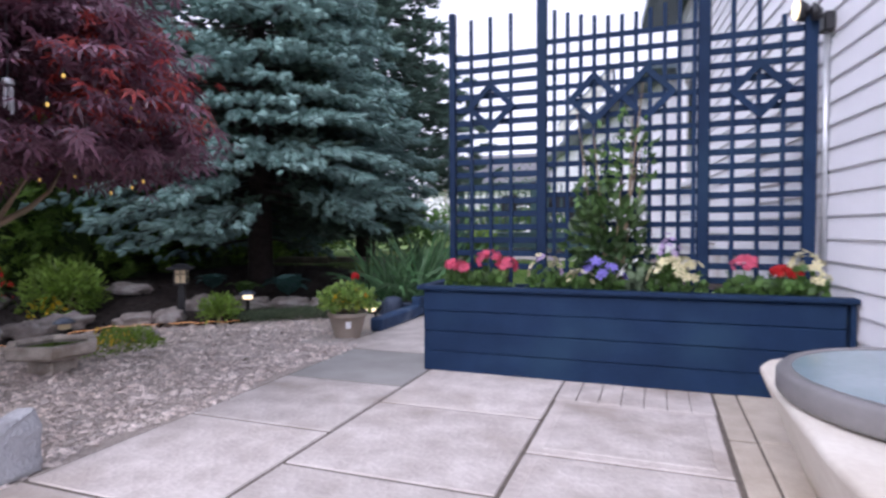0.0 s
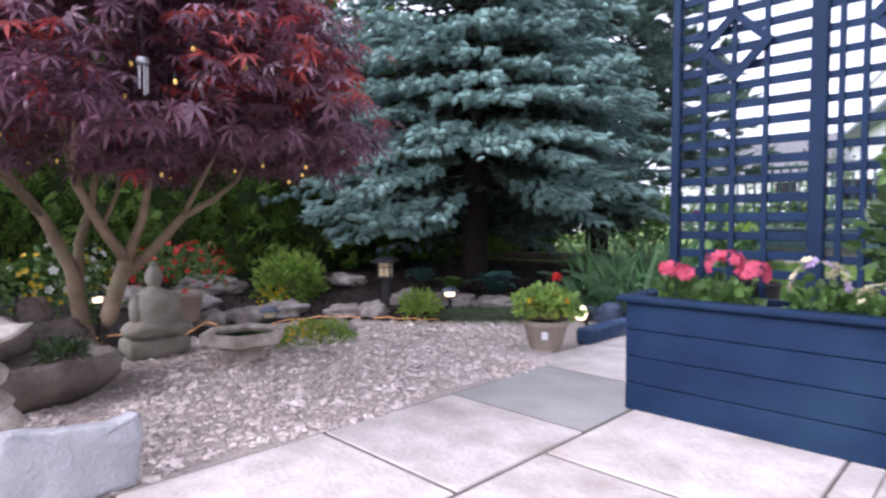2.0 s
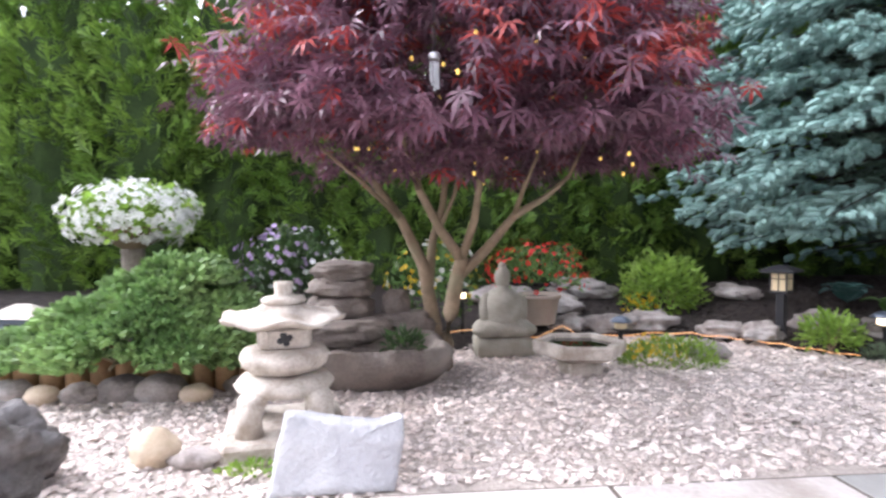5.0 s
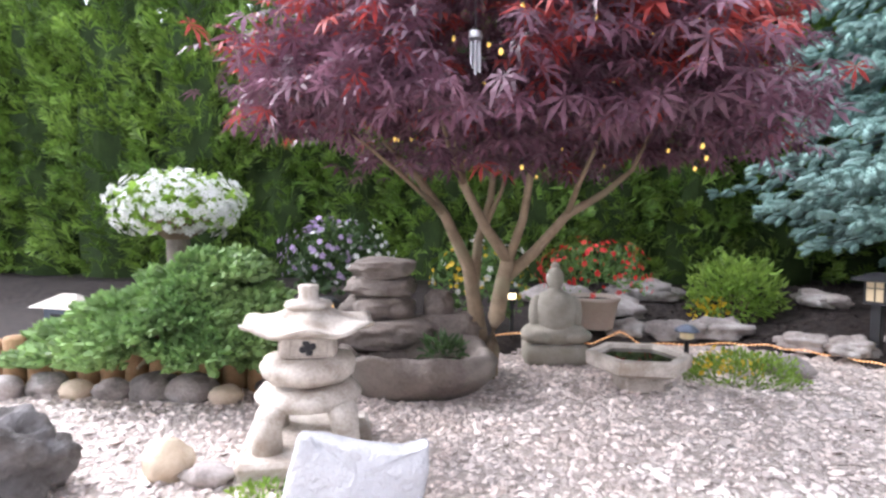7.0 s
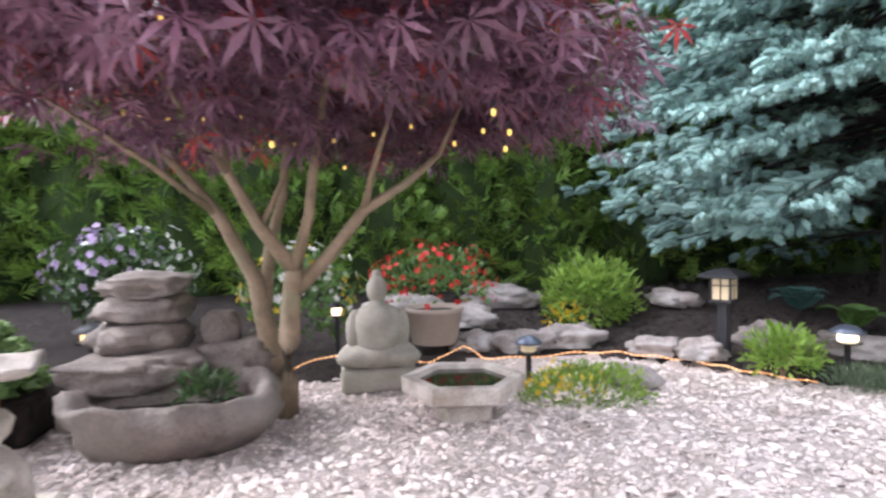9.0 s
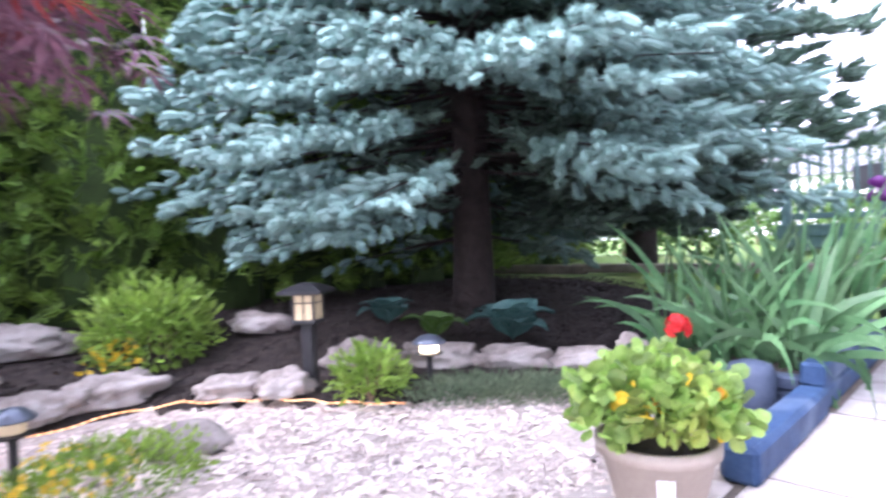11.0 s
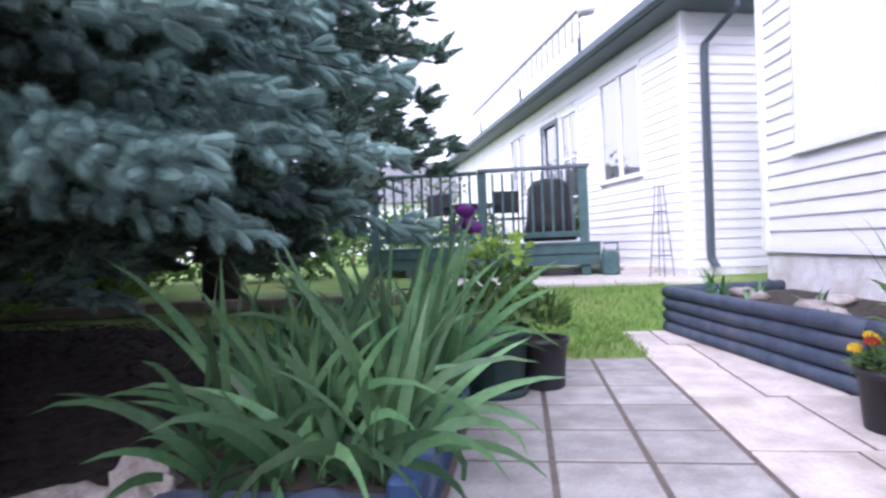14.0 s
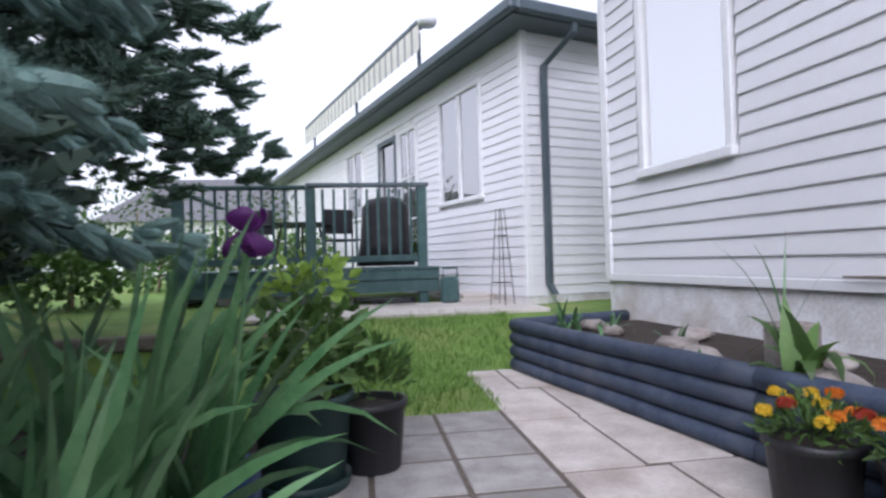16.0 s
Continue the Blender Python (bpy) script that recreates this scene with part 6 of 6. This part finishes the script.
def maple_leaves(sel, mat, label):
    b, p, w = Build(), pp[sel], dd[sel]
    # leaf blades lie near level, tips drooping
    up_ = np.stack([mr.normal(size=len(p)) * 0.3, mr.normal(size=len(p)) * 0.3, np.ones(len(p))], 1)
    z = w / np.linalg.norm(w, axis=1, keepdims=True)
    x = np.cross(up_, z)
    x /= np.linalg.norm(x, axis=1, keepdims=True)
    y = np.cross(z, x)
    t = np.asarray(ML[0])[None] * flat(len(p))[:, None, None]
    v = p[:, None] + t[..., :1] * x[:, None] + t[..., 1:2] * y[:, None] + t[..., 2:] * z[:, None]
    k = len(ML[0])
    b.v, b.n = [v.reshape(-1, 3)], len(p) * k
    b.f = [tuple(j + i * k for j in f) for i in range(len(p)) for f in ML[1]]
    part("leaves", b, mat, ma, label)


maple_leaves(~red, M_MAPLE, "deep purple leaves")
maple_leaves(red, M_MAPLERED, "red leaves, mostly at the top and rim")
chime = thing("wind_chime", "silver tubular wind chime hanging in the maple", "wind chime", -2.62, 2.03, 1.455)
part("top_disc", Build().lathe([(0.0, 0.13), (0.024, 0.13), (0.026, 0.140), (0.022, 0.155), (0.0, 0.158)], 16), M_STEEL, chime)
for j in range(5):
    a = j * 1.257
    part("tube", Build().tube([(0.016 * math.cos(a), 0.016 * math.sin(a), 0.0 + 0.010 * j), (0.016 * math.cos(a), 0.016 * math.sin(a), 0.12)], 0.0052, 7), M_STEEL, chime)
part("cord", Build().tube([(0, 0, 0.158), (0, 0, 0.45)], 0.002, 4), M_BLACK, chime)
sl = thing("string_lights", "string of small warm yellow lights hung in the maple", "string lights", 0, 0, 0)
prev = None
for j in range(46):
    a = j * 2.39
    t = 0.35 + 0.6 * math.sqrt((j * 0.618) % 1)
    x, y = -3.42 + 1.0 * t * math.cos(a), 2.25 + 0.98 * t * math.sin(a)
    z = 1.17 + 0.62 * ((j * 0.37) % 1)
    part("bulb", Build().rock((x, y, z), (0.009, 0.009, 0.013), 1, 0.0, 0), M_BULB, sl)
    part("bulb_cap", Build().tube([(x, y, z + 0.014), (x, y, z + 0.035)], 0.006, 5), M_BLACK, sl)

# ---- blue spruce ----
spr = thing("blue_spruce", "large blue spruce with layered drooping boughs over the mulch bed", "tree", -4.75, 6.45, 0.22)
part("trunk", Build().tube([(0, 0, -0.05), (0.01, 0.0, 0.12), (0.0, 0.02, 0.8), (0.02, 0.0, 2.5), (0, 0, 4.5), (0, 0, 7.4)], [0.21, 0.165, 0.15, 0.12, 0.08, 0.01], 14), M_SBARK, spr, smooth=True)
sr = np.random.default_rng(23)
limbs, outer, upper, inner = Build(), ([], [], []), ([], [], []), ([], [], [])


def pad(a, r_, z, n_, size, store, spread=1.25):
    """A bough end: a flat fan of shoots at angle a, reach r_ and height z."""
    out = np.array([math.cos(a), math.sin(a), 0.0])
    side = np.array([-out[1], out[0], 0.0])
    c = out * r_ + np.array([0, 0, z])
    for _ in range(n_):
        th = sr.uniform(-spread, spread)
        d = out * math.cos(th) + side * math.sin(th) + np.array([0, 0, sr.uniform(-0.25, 0.55)])
        store[0].append(c + (out * math.cos(th) + side * math.sin(th) * 1.2) * sr.uniform(-0.05, 0.15) + np.array([0, 0, sr.normal() * 0.032]))
        store[1].append(d)
        store[2].append(size * sr.uniform(0.8, 1.15))


def crown(z):
    return 2.42 * max(0.02, 1 - max(0, z - 0.8) / 7.0) ** 0.95 * (1 if z > 1.0 else 0.86 + 0.7 * (z - 0.8))


def bough(a, L, z0, tip, store, size, start, gap):
    """One limb with pairs of side twigs, each tipped and lined with stubby shoots."""
    out = np.array([math.cos(a), math.sin(a), 0.0])
    side, up = np.array([-out[1], out[0], 0.0]), np.array([0.0, 0.0, 1.0])
    t = start
    while t < 0.99:
        c = out * L * t + up * (z0 + (tip - z0) * t ** 1.3)
        for sgn in (1, -1):
            l = (0.09 + 0.36 * (1 - t)) * sr.uniform(0.75, 1.2)
            w = out * 0.72 + side * sgn * 0.75 + up * sr.uniform(-0.30, 0.02)
            m_ = max(1, int(l / (size * 0.80)))
            for i in range(1, m_ + 1):
                for _ in range(2 if i == m_ or sr.random() < 0.4 else 1):
                    store[0].append(c + w * l * i / m_ + up * sr.normal() * 0.015)
                    store[1].append(w * 0.8 + out * 0.3 + side * sr.normal() * 0.5 + up * sr.uniform(-0.95, 0.25))
                    store[2].append(size * sr.uniform(0.75, 1.15))
        t += gap * sr.uniform(0.8, 1.2) / L
    for _ in range(3):
        store[0].append(out * L * sr.uniform(0.95, 1.0) + up * tip)
        store[1].append(out + side * sr.normal() * 0.5 + up * sr.uniform(-0.4, 0.1))
        store[2].append(size * sr.uniform(0.9, 1.2))


z = 0.44
while z < 7.1:
    near = z < 3.7
    R_ = crown(z)
    count = int((27 if near else 14) * max(0.25, R_ / 2.4))
    for j in range(count):
        a = j / count * 6.283 + sr.uniform(-0.16, 0.16) + z * 3.1
        gap = abs((a + 0.85 + math.pi) % (2 * math.pi) - math.pi)
        zz = z + sr.uniform(-0.10, 0.10)
        L = R_ * sr.uniform(0.82, 1.05)
        back = math.sin(a - 0.6) > 0.1
        if gap < 0.20 and zz < 1.35 or zz < 0.82 and math.cos(a - 0.45) > 0.6 or zz < 0.55 and not back or zz < 0.4:
            continue
        z0 = zz + 0.22 * L - 0.12
        tip = zz - (0.08 if zz < 1.6 else 0.0)
        limbs.tube([(math.cos(a) * L * t, math.sin(a) * L * t, z0 + (tip - z0) * t ** 1.3) for t in (0, 0.35, 0.7, 0.98)], [0.018, 0.012, 0.007, 0.003], 4)
        if not near:
            for t, n_ in ((1.0, 8), (0.8, 7)):
                pad(a, L * t, z0 + (tip - z0) * t ** 1.3, n_, 0.18, upper)
            continue
        facing = math.cos(a + 0.35) > -0.25
        east = math.cos(a - 0.6) > 0.5
        bough(a, L, z0, tip, outer, 0.108, 0.50 if facing else 0.70, 0.090 if east else 0.115 if facing else 0.20)
        # inner pads thicken the crown; their dark colour paints its interior shade
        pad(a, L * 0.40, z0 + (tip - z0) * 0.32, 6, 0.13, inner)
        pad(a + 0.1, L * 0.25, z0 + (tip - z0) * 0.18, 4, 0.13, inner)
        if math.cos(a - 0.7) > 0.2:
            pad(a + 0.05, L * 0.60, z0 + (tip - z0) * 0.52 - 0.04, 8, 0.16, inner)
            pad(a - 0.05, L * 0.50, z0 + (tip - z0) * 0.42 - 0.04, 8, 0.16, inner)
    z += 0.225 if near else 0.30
# extra low pads in the same shade-dark colour, under the boughs
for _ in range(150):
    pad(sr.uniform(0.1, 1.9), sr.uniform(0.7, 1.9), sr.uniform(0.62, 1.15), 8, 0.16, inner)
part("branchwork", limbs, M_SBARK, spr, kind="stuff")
SH0 = tuft_template(140, 6, ((0, 0.08), (0.3, 0.16), (0.7, 0.18), (0.92, 0.12), (1.0, 0.03)), 0.38, 0.012)
SH1 = tuft_template(34, 5, ((0, 0.09), (0.4, 0.23), (0.8, 0.21), (1.0, 0.06)), 0.40, 0.050)
SH3 = tuft_template(26, 4, ((0, 0.06), (0.5, 0.17), (0.95, 0.05)), 0.36, 0.05)
SH2 = tuft_template(14, 4, ((0, 0.05), (0.5, 0.22), (1.0, 0.08)), 0.36, 0.08)
op, od, os_ = [np.array(q) for q in outer]
close = (op[:, 0] > 1.0) & (op[:, 2] < 2.1) & (op[:, 1] < 1.2) & (op[:, 1] > -1.2)
part("needles", Build().scatter(*SH0, op[close], od[close], os_[close], sr), M_NEEDLE, spr, "silvery blue-green needles", kind="stuff")
part("needles", Build().scatter(*SH1, op[~close], od[~close], os_[~close], sr), M_NEEDLE, spr, kind="stuff")
part("needles", Build().scatter(*SH2, *[np.array(q) for q in upper], sr), M_NEEDLE, spr, kind="stuff")
part("inner_needles", Build().scatter(*SH2, *[np.array(q) for q in inner], sr), M_NEEDLESHADE, spr, kind="stuff")

far_spruce = thing("dark_spruce", "tall dark green spruce standing behind the blue spruce", "tree", -4.95, 9.7, 0.3)
part("trunk", Build().tube([(0, 0, -0.05), (0.02, 0, 2.0), (0, 0, 4.5), (0, 0, 7.6)], [0.19, 0.14, 0.08, 0.01], 12), M_SBARK, far_spruce, smooth=True)
far_limbs, far_shoots, z = Build(), ([], [], []), 1.45
while z < 7.4:
    R_ = 2.45 * max(0.03, 1 - max(0, z - 1.5) / 6.2)
    count = max(5, int(19 * R_ / 2.4))
    for j in range(count):
        a, L = j / count * 6.283 + sr.uniform(-0.2, 0.2) + z * 2.3, R_ * sr.uniform(0.8, 1.05)
        far_limbs.tube([(math.cos(a) * L * t, math.sin(a) * L * t, z + 0.25 * L * (1 - t)) for t in (0, 0.5, 0.97)], [0.02, 0.012, 0.004], 4)
        for t, n_ in ((1.0, 13), (0.84, 12), (0.68, 9), (0.5, 6), (0.32, 4)):
            pad(a, L * t, z + 0.25 * L * (1 - t) + sr.normal() * 0.04 - 0.05 * t, n_, 0.17, far_shoots)
    z += 0.27
part("branchwork", far_limbs, M_SBARK, far_spruce, kind="stuff")
part("needles", Build().scatter(*SH3, *[np.array(q) for q in far_shoots], sr), M_NEEDLEDK, far_spruce, kind="stuff")

# ---- cedar hedge ----
hr = np.random.default_rng(29)
for j, y in enumerate(np.arange(-5.0, 11.2, 0.85)):
    hx, hh = -6.75 + 0.12 * math.sin(j * 1.7), 3.5 + 0.35 * math.sin(j * 2.3)
    if y > 5:
        hx -= (y - 5) * 0.10
    t = thing("cedar", "tall dense green cedar of the garden hedge", "cedar", hx, y, height(hx, y) - 0.02, group="cedar hedge")
    # added dark core behind the sprays, far thicker than a real trunk
    part("trunk", Build().lathe([(0.44, 0), (0.46, 0.3), (0.46, 1.5), (0.40, 2.6), (0.2, hh - 0.3), (0.02, hh - 0.1)], 10), M_CEDARSHADE, t)
    n_ = 1850
    zz = hh * hr.random(n_) ** 0.9
    aa = hr.uniform(-math.pi, math.pi, n_)
    keep = np.cos(aa) > -0.55
    zz, aa = zz[keep], aa[keep]
    rad = 0.60 * np.clip((hh + 0.15 - zz) / 1.3, 0.1, 1.0) ** 0.6 * (1 + 0.16 * np.sin(aa * 5 + zz * 4 + j) + 0.10 * np.sin(zz * 9 + aa * 3)) * hr.uniform(0.85, 1.05, len(zz))
    p = np.stack([rad * np.cos(aa), rad * np.sin(aa), zz + 0.05], 1)
    d = np.stack([np.cos(aa), np.sin(aa), hr.uniform(0.1, 0.9, len(aa))], 1) + hr.normal(size=p.shape) * 0.3
    part("foliage", Build().scatter(*SPRAY, p, d, hr.uniform(0.16, 0.27, len(p)), hr), M_CEDAR, t)

# ---- paving, piece by piece ----
paving = thing("paving", "large worn pale concrete slabs and grey pavers of the garden walk", "paving", 0, 0, 0, kind="structure")


def slab(x0, x1, y0, y1, mat=M_SLAB, name="slab", t=0.045, g=0.008, e=0.006, dz=0.005):
    return part(name, Build().box(x0 + g, x1 - g, y0 + g, y1 - g, -t, 0.0 + dz, e), mat, paving)


C1, C2, C3, C4 = -2.2, -1.37, -0.475, 0.34
for y0, y1 in ((-3.3, -2.45), (-2.45, -1.6), (-1.6, -0.78), (-0.78, 0.05), (0.05, 0.9), (0.9, 1.76), (1.76, 2.60), (2.60, 3.42)):
    slab(C1 + R.normal() * 0.01, C2, y0, y1)
slab(C1 + 0.0, C2 - 0.0, 3.42, 4.30, M_SLABDARK, "grey_slab", dz=0.003)
for y0, y1 in ((-3.1, -2.2), (-2.2, -1.3), (-1.3, -0.42), (-0.42, 0.46), (0.46, 1.34), (1.34, 2.23), (2.23, 3.10), (3.10, 3.98)):
    slab(C2, C3, y0, y1)
for y0, y1 in ((-3.0, -2.1), (-2.1, -1.25), (-1.25, -0.4), (-0.4, 0.4), (0.4, 1.2), (1.2, 1.95), (1.95, 2.66), (2.66, 3.46)):
    slab(C3, C4, y0, y1)
    slab(C3 + 0.06, C4 - 0.06, y0 + 0.06, y1 - 0.06, name="slab_face", dz=0.0085, e=0.004)
for k in range(7):
    slab(C3 + k * 0.1164, C3 + (k + 1) * 0.1164, 3.46, 4.0, M_SLAB, "strip_block", g=0.002, e=0.004)
for y0 in np.arange(-3.05, 3.9, 0.88):
    slab(C4 + 0.01, C4 + 0.13, y0, y0 + 0.87, M_TAN, "tan_block", g=0.004)
    slab(C4 + 0.13, C4 + 0.40, y0, y0 + 0.87, M_TAN, "tan_block", g=0.004, dz=0.01)
for x0, x1 in ((-2.36, -1.50), (-1.50, -0.6), (-0.6, 0.3)):
    slab(x0, x1, 4.30, 5.15)
    slab(x0, x1, 5.15, 6.02)
ys = [6.03, 6.31, 6.71, 7.10, 7.51, 7.91, 8.31, 8.70]
for j, (x0, x1) in enumerate(((-2.32, -1.93), (-1.93, -1.55), (-1.55, -1.155))):
    for y0, y1 in zip(ys, ys[1:]):
        if j == 2 or y1 < 8.7 + 0.2 * j or j == 1:
            slab(x0, x1, y0, y1, M_PAVER, "paver", g=0.012)
for j, (a, b) in enumerate(((6.03, 6.85), (6.85, 7.65), (7.65, 8.45), (8.45, 9.2), (9.2, 9.9))):
    xb = -0.60 - 0.18 * (a - 6)
    mid = (-1.12 + min(-0.30, -0.22 - 0.17 * (a - 7))) / 2 + (0.05 if j % 2 else -0.03)
    slab(-1.15, mid, a, b, M_SLAB, "pale_slab")
    slab(mid, -0.05 - 0.17 * (a - 6), a + 0.02, b + 0.02, M_SLAB, "pale_slab")
slab(-2.74, -2.37, 4.34, 5.02, M_SLAB, "pale_slab", dz=0.010)
